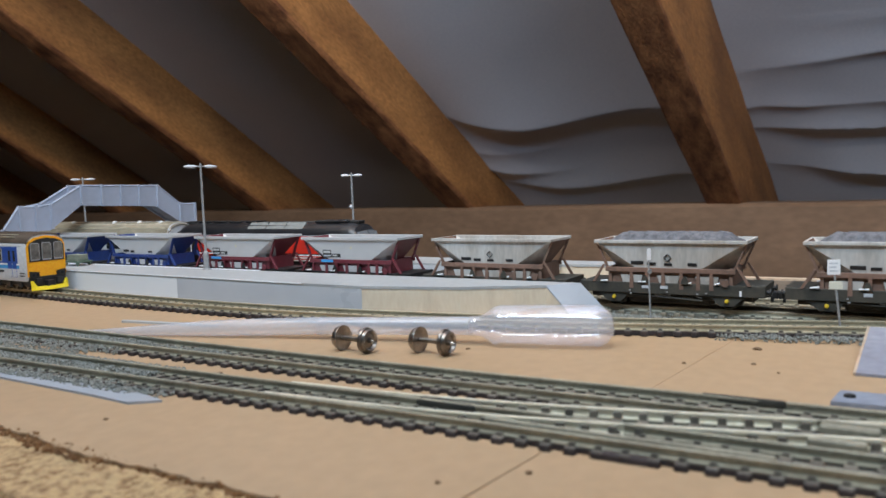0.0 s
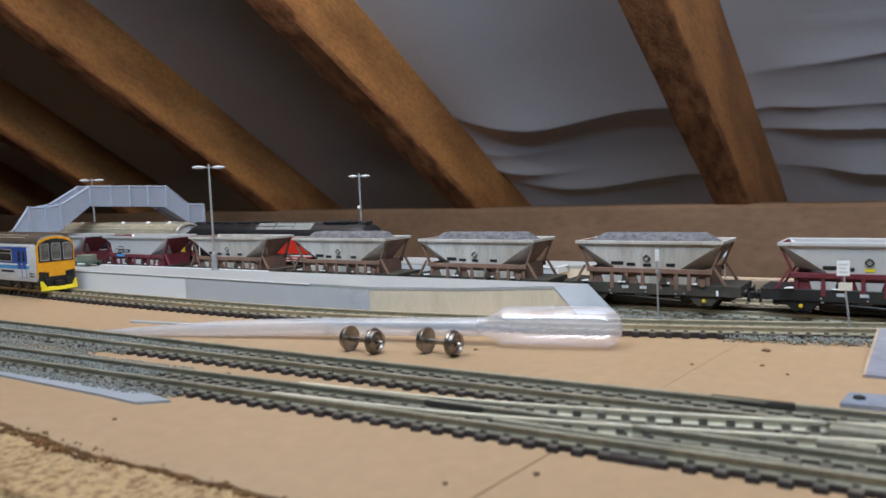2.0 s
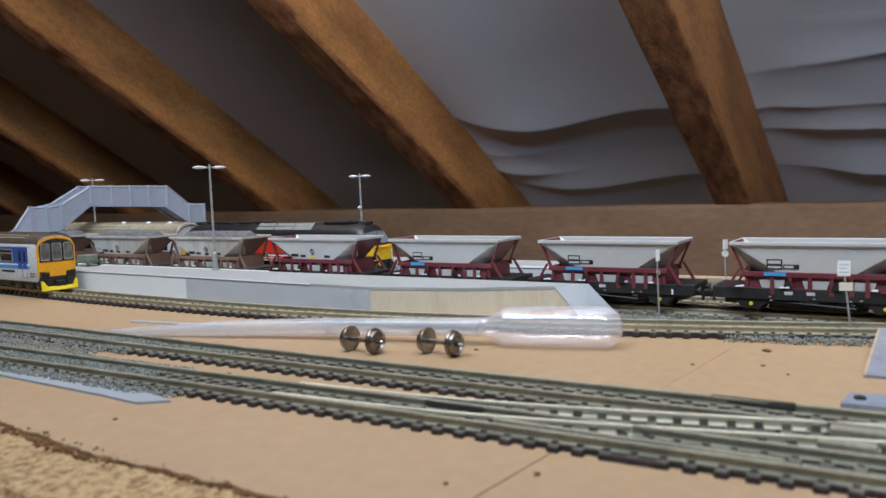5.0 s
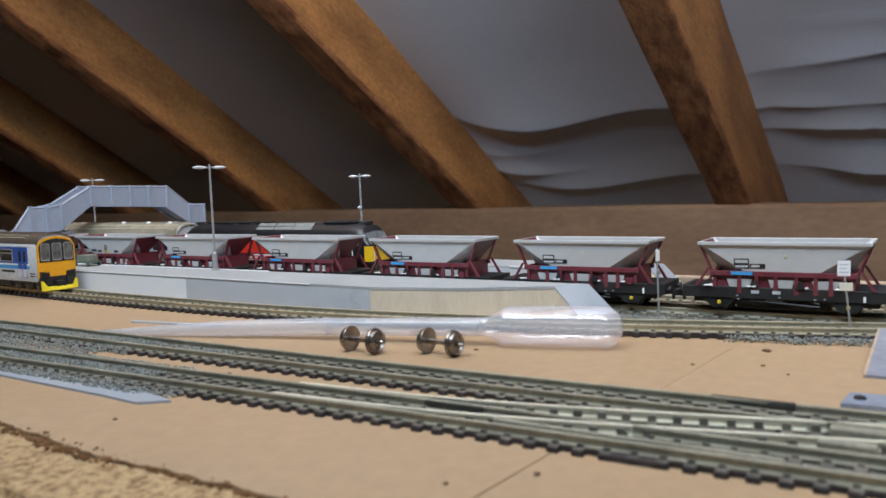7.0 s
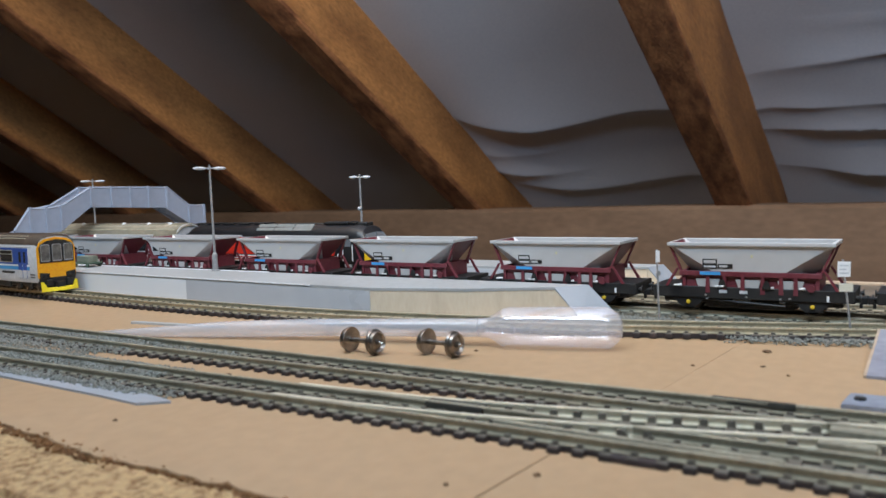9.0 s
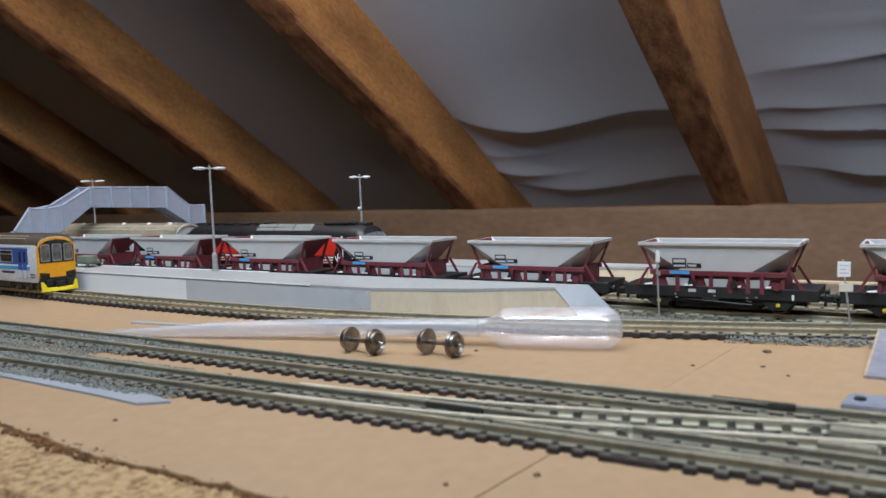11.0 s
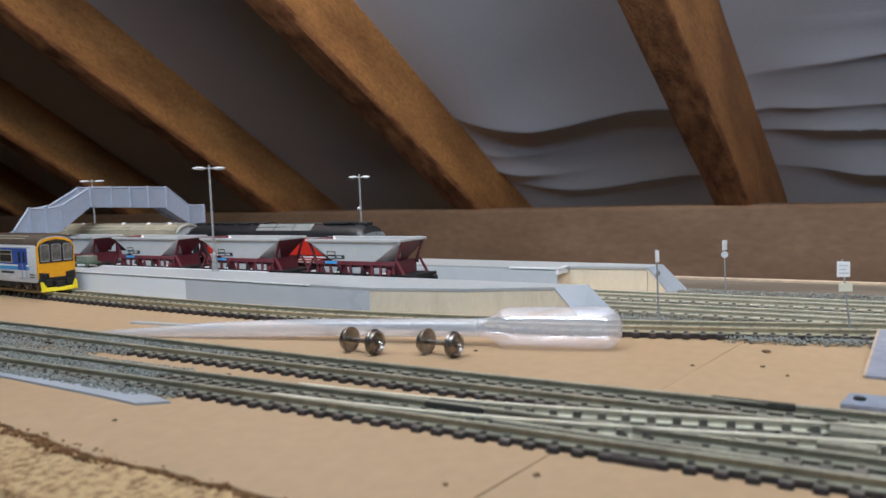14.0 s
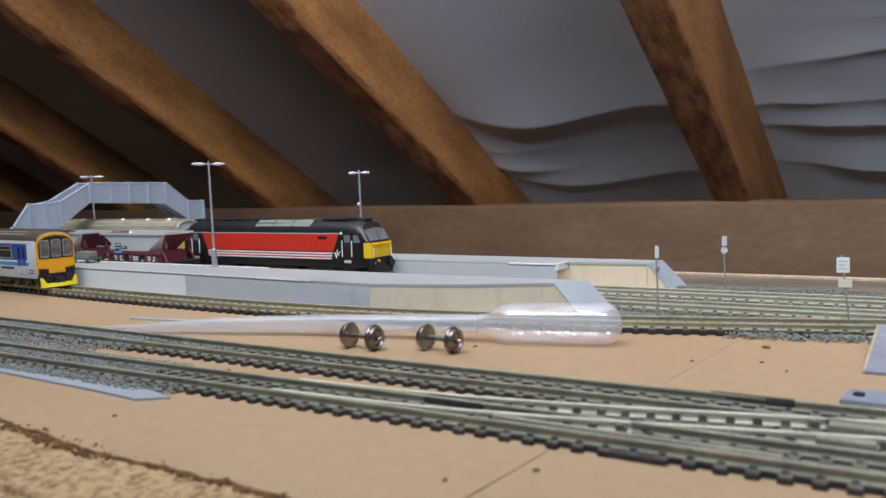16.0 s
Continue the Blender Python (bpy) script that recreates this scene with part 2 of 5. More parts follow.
# Creases of the membrane: distance, depth, from x, to x, lean, run-up.
CREASES = [(1072, 24, -560, -290, 0.31, 70), (1222, 14, -560, -330, 0.38, 34), (1165, 7, -640, -540, 0.30, 25), (1130, 6, -640, -560, 0.2, 20),
           (1104, 12, -150, 250, -0.20, 45), (1176, 13, -180, 60, -0.12, 30), (1192, 8, -30, 250, -0.15, 50), (1216, 12, -190, 250, -0.08, 32),
           (1298, 17, -150, 250, -0.06, 60), (1390, 11, -190, 250, -0.05, 50), (1040, 5, -60, 250, -0.15, 70)]


def loft_structure():
    # roof membrane, slack between the rafters, with a lap and creases
    bm = bmesh.new()
    ys = [1900, 1840, 1780, 1720, 1660, 1600, 1560, 1530] + [1510 - 2.6 * k for k in range(220)] + [930 - 27 * k for k in range(79)] + [-1200]
    xs = [-3200 + 35 * k for k in range(53)] + [-1340 + 8 * k for k in range(206)] + [310 + 36 * k for k in range(47)] + [2000]
    rows = []
    for y in ys:
        row = []
        for x in xs:
            bay = math.sin(math.pi * ((x + 240) / 415.0)) ** 2
            step = min(1, max(0, (x + 620) / 300))
            slack = noise.noise((x / 700, y / 120, 3.1)) * 7 + noise.noise((x / 260, y / 40, 7.7)) * 2.0
            amount = 0.3 + 0.7 * min(1, max(0, (x + 300) / 80))
            z = under(y) + 112 + 74 * step * step * (3 - 2 * step) + (slack * amount - 12) * bay
            for y0, amp, x0, x1, lean, back in CREASES:
                if x0 - 90 < x < x1 + 90:
                    d = y - y0 - lean * (x - x0) - 5 * noise.noise((x / 140, y0, 2.0))
                    win = min(1, max(0, (x - x0 + 90) / 130)) * min(1, max(0, (x1 + 90 - x) / 130))
                    win *= 0.8 + 0.9 * noise.noise((x / 170, y0 * 0.37, 8.0))
                    if -260 < d < 140:
                        z -= amp * win * (math.exp(d / back) if d < 0 else math.exp(-d / (5 + 0.3 * back)))
            row.append(bm.verts.new((x, y, z)))
        rows.append(row)
    for a, b in zip(rows, rows[1:]):
        for i in range(len(xs) - 1):
            bm.faces.new((a[i], a[i + 1], b[i + 1], b[i]))
    ob = part("ceiling", bm, "felt", None, smooth=True)
    tagged(ob, "grey slack roofing membrane above the rafters", "ceiling", kind="structure")
    # the other slope, gables, floor
    bm = bmesh.new()
    loft(bm, [[(-3200, -1200, under(-1200) + 186), (-3200, -3600, -900), (-3200, -3600, -960), (-3200, -1200, under(-1200) + 250)],
              [(2000, -1200, under(-1200) + 186), (2000, -3600, -900), (2000, -3600, -960), (2000, -1200, under(-1200) + 250)]])
    tagged(part("ceiling", bm, "felt", None), "grey membrane of the far roof slope", "ceiling", kind="structure")
    for name, x in (("wall_west", -3230), ("wall_east", 2000)):
        bm = bmesh.new()
        box(bm, x, x + 30, -3600, 2000, -960, 2100)
        tagged(part(name, bm, "plank", None), "dark timber gable end of the loft", "wall", kind="structure")
    bm = bmesh.new()
    box(bm, -3200, 2000, -3600, 2000, -960, -900)
    tagged(part("floor", bm, "osb", None), "chipboard floor of the loft", "floor", kind="structure")
    # wall plate behind the layout
    bm = bmesh.new()
    n = 120
    rings = []
    for i in range(n + 1):
        x = -3200 + i * 5200 / n
        w = noise.noise((x / 120, 0.3, 1)) * 1.2
        rings.append([(x, 1100, -118), (x, 1098 + w, 4 + w), (x, 1104, 9 + w), (x, 1168, 9 + w), (x, 1170, -118)])
    loft(bm, rings)
    tagged(part("wall_plate", bm, "plank", None, smooth=True), "long brown timber wall plate under the rafters", "timber beam", kind="structure")


def rafter(x, skew):
    ob = thing("rafter", x, 1100, 10, "rough brown sawn timber rafter with worn edges", "rafter", "rafters of the roof")
    rings, feet = [], []
    n = 90
    for i in range(n + 1):
        s = -330 + i * 1900 / n
        wob = noise.noise((x, s / 90, 0)) * 1.6
        dx, dy, dz = -skew * s, -s, s * SLOPE
        w, d = 17.5 + wob * 0.5, 190
        edge = noise.noise((x, s / 23, 5)) * 1.2
        lip = 7 + 2.5 * noise.noise((x, s / 31, 9))
        side = [(w + 12, lip + 0.3), (w + 11, 28), (w + 8, 80), (w, d), (-w, d), (-w, lip + 0.3)]
        foot = [(-w, lip), (-w, 5), (-w + 3 + edge, 1 + wob * 0.6), (w + 8 + wob + edge, -wob), (w + 11.5 + wob * 0.5, 3 + wob), (w + 12, lip)]
        rings.append([(dx + a, dy, dz + b) for a, b in side])
        feet.append([(dx + a, dy, dz + b) for a, b in foot])
    for name, skin, mat, lab in (("beam", rings, "rafter", ""), ("worn_edge", feet, "rafter_edge", "rough reddish lower face")):
        bm = bmesh.new()
        loft(bm, skin)
        part(name, bm, mat, ob, lab, smooth=True)


loft_structure()
for rx, rs in ((-240, 0.048), (-647, 0.09), (-1074, 0.11), (-1500, 0.10), (-1920, 0.08), (-2330, 0.06), (180, 0.0), (600, 0), (1020, 0), (1440, 0)):
    rafter(rx, rs)


# ---- the baseboard ----
def baseboard():
    root = thing("baseboard", 0, 0, 0, "tan fibreboard layout top with chipboard shelf before it", "baseboard", kind="structure")
    bm = bmesh.new()
    n = 1500
    front = []
    for i in range(n + 1):
        x = -2000 + i * 3100 / n
        front.append((x, 88 + (3.5 if x < -135 else 0) * min(1, (-135 - x) / 30) + noise.noise((x / 13, 1, 2)) * 2.0 + noise.noise((x / 4, 1, 9)) * 1.3 + noise.noise((x / 1.7, 1, 3)) * 0.6))

    def joint(y):
        return -59.5 + (y - 100) * 0.09
    left = [p for p in front if p[0] < -60.5]
    right = [p for p in front if p[0] > -60.0]
    slab(bm, left + [(joint(88) - 0.2, 88), (joint(128) - 0.12, 128), (joint(180) - 0.02, 180), (joint(372) - 0.02, 372), (-2000, 372)], -6, 0)
    part("top_sheet", bm, "board", root, "tan fibreboard sheet")
    bm = bmesh.new()
    slab(bm, [(joint(88) + 0.18, 88)] + right + [(1100, 372), (joint(372) + 0.02, 372), (joint(180) + 0.02, 180), (joint(128) + 0.1, 128)], -6, -0.05)
    part("top_sheet", bm, "board", root, "tan fibreboard sheet")
    bm = bmesh.new()
    front2 = [(x, y - 0.1) for x, y in front]
    lip = [(x, y - 0.5 - 3.0 * max(0, noise.noise((x / 9, 4, 4)))) for x, y in front]
    rows = [[(x, y, -0.3) for x, y in front2], [(x, y, -1.3) for x, y in lip]]
    loft(bm, rows, caps=False, closed=False)
    part("broken_edge", bm, "ragged", root, "dark ragged sawn edge of the sheet")
    bm = bmesh.new()
    box(bm, -2000, 1100, 70.9, 92, -20, -1.0)
    part("shelf", bm, "osb", root, "coarse golden chipboard strip")
    bm = bmesh.new()
    box(bm, -2000, 1100, -260, 69.9, -20, -1.6)
    part("shelf", bm, "osb", root, "coarse golden chipboard strip")
    # pressed chips proud of the shelf where the eye comes near
    bm = bmesh.new()
    rows = []
    for k in range(62):
        y = 50 + k * 0.7
        row = []
        for i in range(330):
            x = -290 + i * 0.72
            near = noise.voronoi(Vector((x / 2.6, y / 2.1, 0.5)))[1][0]
            h = 0.55 * abs(noise.noise(near * 7.3)) + 0.5 * abs(noise.noise((x / 1.3, y / 1.3, 4)))
            row.append(bm.verts.new((x, y, (-2.3 if 69.8 < y < 71.0 else -1.58 if y < 70 else -0.98) + h)))
        rows.append(row)
    for a, b in zip(rows, rows[1:]):
        for i in range(329):
            bm.faces.new((a[i], a[i + 1], b[i + 1], b[i]))
    part("chip_surface", bm, "osb", root, "rough pressed wood chips")
    bm = bmesh.new()
    box(bm, -2000, 1100, 372.1, 377, -22, 1.4, 0.3)
    part("back_batten", bm, "batten", root, "pale thin wooden batten")
    bm = bmesh.new()
    n = 80
    rim = [(-2000 + i * 38.75, 329 + noise.noise((i * 0.9, 2, 2)) * 3) for i in range(n + 1)]
    slab(bm, rim + [(1100, 371.9), (-2000, 371.9)], 0, 0.5)
    part("back_strip", bm, "bare_strip", root, "dark brown bare wood strip")
    return root


baseboard()


# ---- railway tracks ----
RAIL_TOP = 3.6
TIES = 4.75


def tie_mesh(mats, length=14.8, chair=(0.55, 2.25)):
    bm = bmesh.new()
    box(bm, -1.15, 1.15, -length / 2, length / 2, 0, 1.8, 0.45)
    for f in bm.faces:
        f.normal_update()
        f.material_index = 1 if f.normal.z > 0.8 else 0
    for s in (-1, 1):
        for e in (-1, 1):
            box(bm, -chair[0], chair[0], s * 4.75 + e * 0.75 - 0.4, s * 4.75 + e * 0.75 + 0.4, 1.7, chair[1], 0, 1)
        box(bm, 1.1, 3.7, s * 4.9 - 0.9, s * 4.9 + 0.9, 0.2, 1.5)
    for v in bm.verts:
        v.co *= MM
    me = bpy.data.meshes.new("sleeper")
    bm.to_mesh(me)
    bm.free()
    for one in mats:
        me.materials.append(M[one])
    return me


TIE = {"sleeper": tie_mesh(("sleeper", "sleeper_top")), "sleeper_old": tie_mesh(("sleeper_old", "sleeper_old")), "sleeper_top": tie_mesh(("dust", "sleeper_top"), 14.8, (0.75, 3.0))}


def rail_bar(root, line, off, mat="rail"):
    bm = bmesh.new()
    rings = []
    for x, y, h in line:
        nx, ny = -math.sin(h), math.cos(h)
        prof = [(-0.75, 1.6), (-0.75, 1.85), (-0.22, 2.05), (-0.22, 2.9), (-0.42, 3.05), (-0.42, 3.52), (-0.3, 3.6),
                (0.3, 3.6), (0.42, 3.52), (0.42, 3.05), (0.22, 2.9), (0.22, 2.05), (0.75, 1.85), (0.75, 1.6)]
        rings.append([(x + nx * (off + a), y + ny * (off + a), b) for a, b in prof])
    loft(bm, rings)
    part("rail", bm, mat, root)


def track(points, label, near, mat="sleeper", steel="rail", drop=0.0):
    """A track through the points; near: the stretch in x whose sleepers are objects of their own."""
    root = thing("railway_track", 0, 0, -drop, label, "model railway track", "railway tracks")
    line = spline(points, 8.0)
    for s in (-1, 1):
        rail_bar(root, line, s * 4.75, steel)
    bm = bmesh.new()
    rings = []
    for x, y, h in line:
        nx, ny = -math.sin(h), math.cos(h)
        rings.append([(x + nx * a, y + ny * a, b) for a, b in ((-5.4, 0.02), (-5.2, 1.1), (0, 1.3), (5.2, 1.1), (5.4, 0.02))])
    loft(bm, rings)
    part("track_bed", bm, "dust", root, "dusty olive web between the sleepers")
    rest = bmesh.new()
    for x, y, h in spline(points, TIES):
        if near[0] < x < near[1]:
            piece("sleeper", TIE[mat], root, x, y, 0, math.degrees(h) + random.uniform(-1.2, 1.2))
        else:
            c, s = math.cos(h), math.sin(h)
            q = [(x + a * c - b * s, y + a * s + b * c) for a, b in ((-1.15, -7.4), (1.15, -7.4), (1.15, 7.4), (-1.15, 7.4))]
            slab(rest, q, 0, 1.7)
    if len(rest.verts):
        tagged(part("sleepers_beyond", rest, mat, root), kind="stuff")
    else:
        rest.free()
    return root


TRAIN_Y = 272.7


def turnout_fittings():
    root = thing("turnout_fitting", 0, 0, 0, "black and silver crossing pieces of the turnout", "turnout fitting")
    for name, x0, x1, y0, y1, z0, z1, mat, lab in (
            ("frog", -91, -77, 136.4, 139.2, 1.2, 2.9, "grimy", "black plastic crossing nose"),
            ("check_rail", -39, -23, 163.4, 164.2, 1.6, 3.2, "grimy", "dark insulated rail length"),
            ("joint_plate", -47, -38, 125.8, 128.8, -0.5, 1.1, "sleeper", "dark joined sleepers"),
            ("rail_joiner", -16, -6.5, 151.6, 154.4, 1.0, 2.75, "rail", "silver rail joiner"),
            ("rail_joiner", -17, -8, 143.2, 145.6, 1.0, 2.75, "rail", "silver rail joiner"),
            # Block added to stand in for a dark hole between the rails.
            ("joint_plate", -16.5, -9.5, 145.9, 148.6, 0.2, 2.4, "sleeper", "added dark block for the hole at the rail joint"),
            ("switch_blade", -72, -20, 131.2, 132.4, 1.2, 2.7, "rail", "pale tapered switch rail")):
        bm = bmesh.new()
        box(bm, x0, x1, y0, y1, z0, z1, 0.35)
        part(name, bm, mat, root, lab)


track([(-2000, 122), (-400, 126.6), (-165, 130.0), (-80, 132.4), (0, 133.8), (1100, 152)], "foremost model track with dark sleepers on bare board", (-300, 40), drop=0.6)
track([(-2000, 158), (-300, 157.2), (-165, 157), (-95, 157.4), (-23, 159.2), (60, 161), (1100, 180)], "second model track with dark sleepers on bare board", (-420, 40), drop=0.6)
track([(-2000, 240), (-560, 236), (-397, 228), (-315, 221.7), (-262, 219.6), (-214, 219.0), (-150, 224), (-79, 237), (-35, 249), (30, 268), (120, 290), (300, 300), (1100, 300)],
      "curved platform track with dark sleepers", (-480, 60), steel="rail_gold")
track([(-125, 132.0), (-90, 134.6), (-56, 140.6), (-34, 145.6), (-19, 149.2), (15, 156.2), (60, 161)], "diverging crossover track of the turnout", (-80, 40), "sleeper_top", "rail_cream", 0.62)
turnout_fittings()
track([(-2000, TRAIN_Y), (-300, TRAIN_Y), (0, TRAIN_Y), (1100, TRAIN_Y)], "dusty running track under the hopper train", (-420, 60), "sleeper_old", "rail_bright")
track([(-2000, 300), (-300, 300), (0, 300.5), (1100, 305)], "dusty track beside the far platform", (-420, 60), "sleeper_old", "rail_bright")


# ---- platforms ----
def platforms():
    root = thing("platform", 0, 0, 0, "grey model station platform with pale facing and ramped end", "platform")
    z = 11.2
    front = [(-700, 262), (-560, 252), (-450, 244), (-360, 238), (-279, 235), (-220, 232), (-176, 231), (-140, 240), (-113, 253)]
    back = [(-104, 262.4), (-300, 262), (-700, 262.4)]
    bm = bmesh.new()
    slab(bm, front + back, z - 1.0, z)
    part("deck", bm, "platform", root, "grey textured platform surface")
    bm = bmesh.new()
    slab(bm, [(x, y + 0.15) for x, y in front] + [(x, y - 1) for x, y in back], 0, z - 1.0)
    part("core", bm, "platraw", root, "stained cream card wall")
    for name, x0, x1, mat, lab in (("facing", -700, -279, "platwhite", "white plastic facing strip"), ("facing", -279, -176, "platgrey", "pale grey plastic facing strip")):
        bm = bmesh.new()
        pts = [(x, y) for x, y in front if x0 <= x <= x1]
        slab(bm, pts + [(x, y + 1.1) for x, y in pts[::-1]], 0, z - 1.05)
        part(name, bm, mat, root, lab)
    bm = bmesh.new()
    pts = [(x, np.interp(x, [p[0] for p in front], [p[1] for p in front])) for x in (-450, -360, -279, -250, -220, -205)]
    slab(bm, [(x, y - 0.25) for x, y in pts] + [(x, y + 0.3) for x, y in pts[::-1]], z - 0.35, z + 0.05)
    part("edge_strip", bm, "platwhite", root, "thin white edge of the facing")
    bm = bmesh.new()
    box(bm, -450, -256, 261.2, 262.8, z - 0.6, z + 0.25, 0.1)
    part("edge_strip", bm, "platwhite", root, "thin white edge of the facing")
    bm = bmesh.new()
    a = [(-113, 253, z), (-104, 262.4, z), (-93, 262.4, 0.4), (-102, 251, 0.4)]
    loft(bm, [a, [(x, y, max(0.05, q - 0.6)) for x, y, q in a]])
    part("end_ramp", bm, "rampgrey", root, "pale grey sloping ramp")
    bm = bmesh.new()
    loft(bm, [[(x, y + 0.1, max(0.04, q - 0.62)) for x, y, q in a], [(x, y + 0.1, 0) for x, y, q in a]])
    part("ramp_core", bm, "platraw", root, "cream card wedge under the ramp")
    root = thing("platform", 0, 0, 0, "far grey model platform with cream wall and ramped end", "platform")
    z = 10.8
    bm = bmesh.new()
    slab(bm, [(-900, 312), (-138, 312), (-136, 322), (-103, 326), (-100, 338), (-900, 345)], z - 1, z)
    part("deck", bm, "platform", root, "grey textured platform surface")
    bm = bmesh.new()
    slab(bm, [(-900, 313), (-139, 313), (-136.8, 322.2), (-103.3, 326.2), (-100.3, 337.5), (-900, 344)], 0, z - 1)
    part("core", bm, "platraw", root, "stained cream card wall")
    bm = bmesh.new()
    slab(bm, [(-900, 311.6), (-137.4, 311.6), (-137.4, 312.9), (-900, 312.9)], 0, z - 0.9)
    part("facing", bm, "platgrey", root, "pale grey plastic facing strip")
    bm = bmesh.new()
    box(bm, -160, -137.2, 311.3, 312.4, z - 0.5, z + 0.25, 0.1)
    box(bm, -138.0, -136.6, 311.3, 322, z - 2.6, z + 0.2, 0.1)
    part("edge_strip", bm, "platwhite", root, "white plastic edging strip")
    bm = bmesh.new()
    a = [(-103, 326, z), (-100, 338, z), (-89, 336, 0.4), (-93.5, 324, 0.4)]
    loft(bm, [a, [(x, y, max(0.05, q - 0.6)) for x, y, q in a]])
    part("end_ramp", bm, "rampgrey", root, "pale grey sloping ramp")
    bm = bmesh.new()
    loft(bm, [[(x, y + 0.1, max(0.04, q - 0.62)) for x, y, q in a], [(x, y + 0.1, 0) for x, y, q in a]])
    part("ramp_core", bm, "platraw", root, "cream card wedge under the ramp")


platforms()


# ---- the hopper train ----
WAGON = 66.5
SPEED = 71.4


def at_train(j, t):
    """Middle of hopper j along the track at t seconds."""
    return -41.6 - SPEED * (t - 7.0) + WAGON * j


def wheel_mesh():
    bm = bmesh.new()
    for s in (-1, 1):
        turned(bm, [(s * 3.7, 0.6), (s * 3.75, 2.5), (s * 3.7, 3.6), (s * 4.3, 3.6), (s * 4.35, 3.15), (s * 5.7, 3.1), (s * 5.8, 2.6), (s * 5.2, 2.2), (s * 5.3, 0.6)], 20, "Y")
        for k in range(4):
            a = k * math.pi / 2
            box(bm, 1.2 * math.cos(a) - 0.3, 1.2 * math.cos(a) + 0.3, s * 5.3 - 0.2, s * 5.3 + 0.2, 1.2 * math.sin(a) - 0.3, 1.2 * math.sin(a) + 0.3)
    rod(bm, (0, -7, 0), (0, 7, 0), 0.6, n=8)
    return bm


AXLES = []
WAGONS = []


def hopper(j, style):
    kinds = {"blue": ("hop_silver", "blue", "black", "silver and dark blue coal hopper wagon"),
             "maroon": ("hop_silver", "maroon", "black", "silver-grey and maroon coal hopper wagon"),
             "plain": ("hop_silver", "maroon", "black", "silver-grey and maroon coal hopper wagon with small lettering panel"),
             "brown": ("hop_dirty", "brown", "grimy", "weathered grey and brown empty coal hopper wagon"),
             "coal": ("hop_dirty", "brown", "grimy", "weathered brown coal hopper wagon with heaped load")}
    skin, frame_col, under_col, label = kinds[style]
    root = thing("hopper_wagon", at_train(j, 0), TRAIN_Y, RAIL_TOP, label, "hopper wagon", "hopper wagons of the train")
    T, L2, W2 = 22.6, 25.2, 9.2          # rim height, half length, half width
    # hopper bin: outer skin, rolled rim, hollow inside
    bm = bmesh.new()
    prof = [(16.6, 5.2, 9.2), (19.6, 8.4, 13.2), (L2 - 0.4, W2 - 0.2, T - 0.9), (L2, W2 + 0.15, T - 0.9), (L2, W2 + 0.15, T), (L2 - 0.9, W2 - 0.8, T), (18.8, 7.5, 13.0), (9, 2.5, 9.4)]
    rings = []
    for k, (a, b, c) in enumerate(prof):
        ca, cb = ((8.0, 5.0), (8.8, 6.4), (0.9, 0.3), (0.3, 0.2), (0.3, 0.2), (0.3, 0.2), (8.0, 5.4), (2, 1))[k]
        rings.append([(-a + ca, -b, c), (a - ca, -b, c), (a, -b + cb, c), (a, b - cb, c), (a - ca, b, c), (-a + ca, b, c), (-a, b - cb, c), (-a, -b + cb, c)])
    loft(bm, rings)
    for f in bm.faces:
        f.normal_update()
        c = f.calc_center_median()
        if abs(f.normal.x) > 0.55 and abs(f.normal.y) < 0.45 and c.z < T - 1 and abs(c.x) > 15:
            f.material_index = 1
    part("bin", bm, (skin, frame_col), root)
    for q in (-1, 1):
        bm = bmesh.new()
        box(bm, -L2, L2, *sorted((q * (W2 + 0.1), q * (W2 + 0.5))), T - 1.0, T + 0.15, 0.15)
        part("rim_bar", bm, skin, root)
    # slanted end gussets with flat darker web
    for s in (-1, 1):
        for q in (-1, 1):
            y = q * (W2 - 0.15)
            bm = bmesh.new()
            leg = [(s * 25.2, 8.2), (s * 26.2, 8.2), (s * 22.4, 14.2), (s * 21.7, 14.2)]
            loft(bm, [[(a, y - 1.0 * q, c) for a, c in leg], [(a, y - 0.1 * q, c) for a, c in leg]])
            part("end_strut", bm, frame_col, root)
        bm = bmesh.new()
        x0, x1 = sorted((s * 19.5, s * 20.6))
        box(bm, x0, x1, -W2 + 1, W2 - 1, 7, 13.5)
        part("end_plate", bm, frame_col, root)
    # lower side skirt with three discharge bays
    for q in (-1, 1):
        y0, y1 = sorted((q * 8.2, q * 8.8))
        bm = bmesh.new()
        box(bm, -21.5, 21.5, y0, y1, 11.8, 13.4, 0.15)
        part("side_rail", bm, frame_col, root)
        for k, x in enumerate((-12.4, -7.2, -1.6, 4.4, 9.8, 14.0)):
            bm = bmesh.new()
            loft(bm, [[(x - 0.7, y0, 6.4), (x + 0.7, y0, 6.4), (x + 0.7, y1, 6.4), (x - 0.7, y1, 6.4)], [(x - 0.5, y0, 11.9), (x + 0.5, y0, 11.9), (x + 0.5, y1, 11.9), (x - 0.5, y1, 11.9)]])
            part("side_stanchion", bm, frame_col, root)
        for s in (-1, 1):
            bm = bmesh.new()
            tip = [(s * 20.6, 12.8), (s * 21.3, 12.8), (s * 25.0, T - 1.0), (s * 24.4, T - 1.0)]
            loft(bm, [[(a, q * 7.0, c) for a, c in tip], [(a, q * 8.2, c) for a, c in tip]])
            part("corner_post", bm, frame_col, root)
        bm = bmesh.new()
        box(bm, -19.4, 19.4, *sorted((q * 7.0, q * 7.7)), 6.5, 12.0)
        part("lower_panel", bm, frame_col, root)
        for x in (-12.5, 0, 12.5):
            bm = bmesh.new()
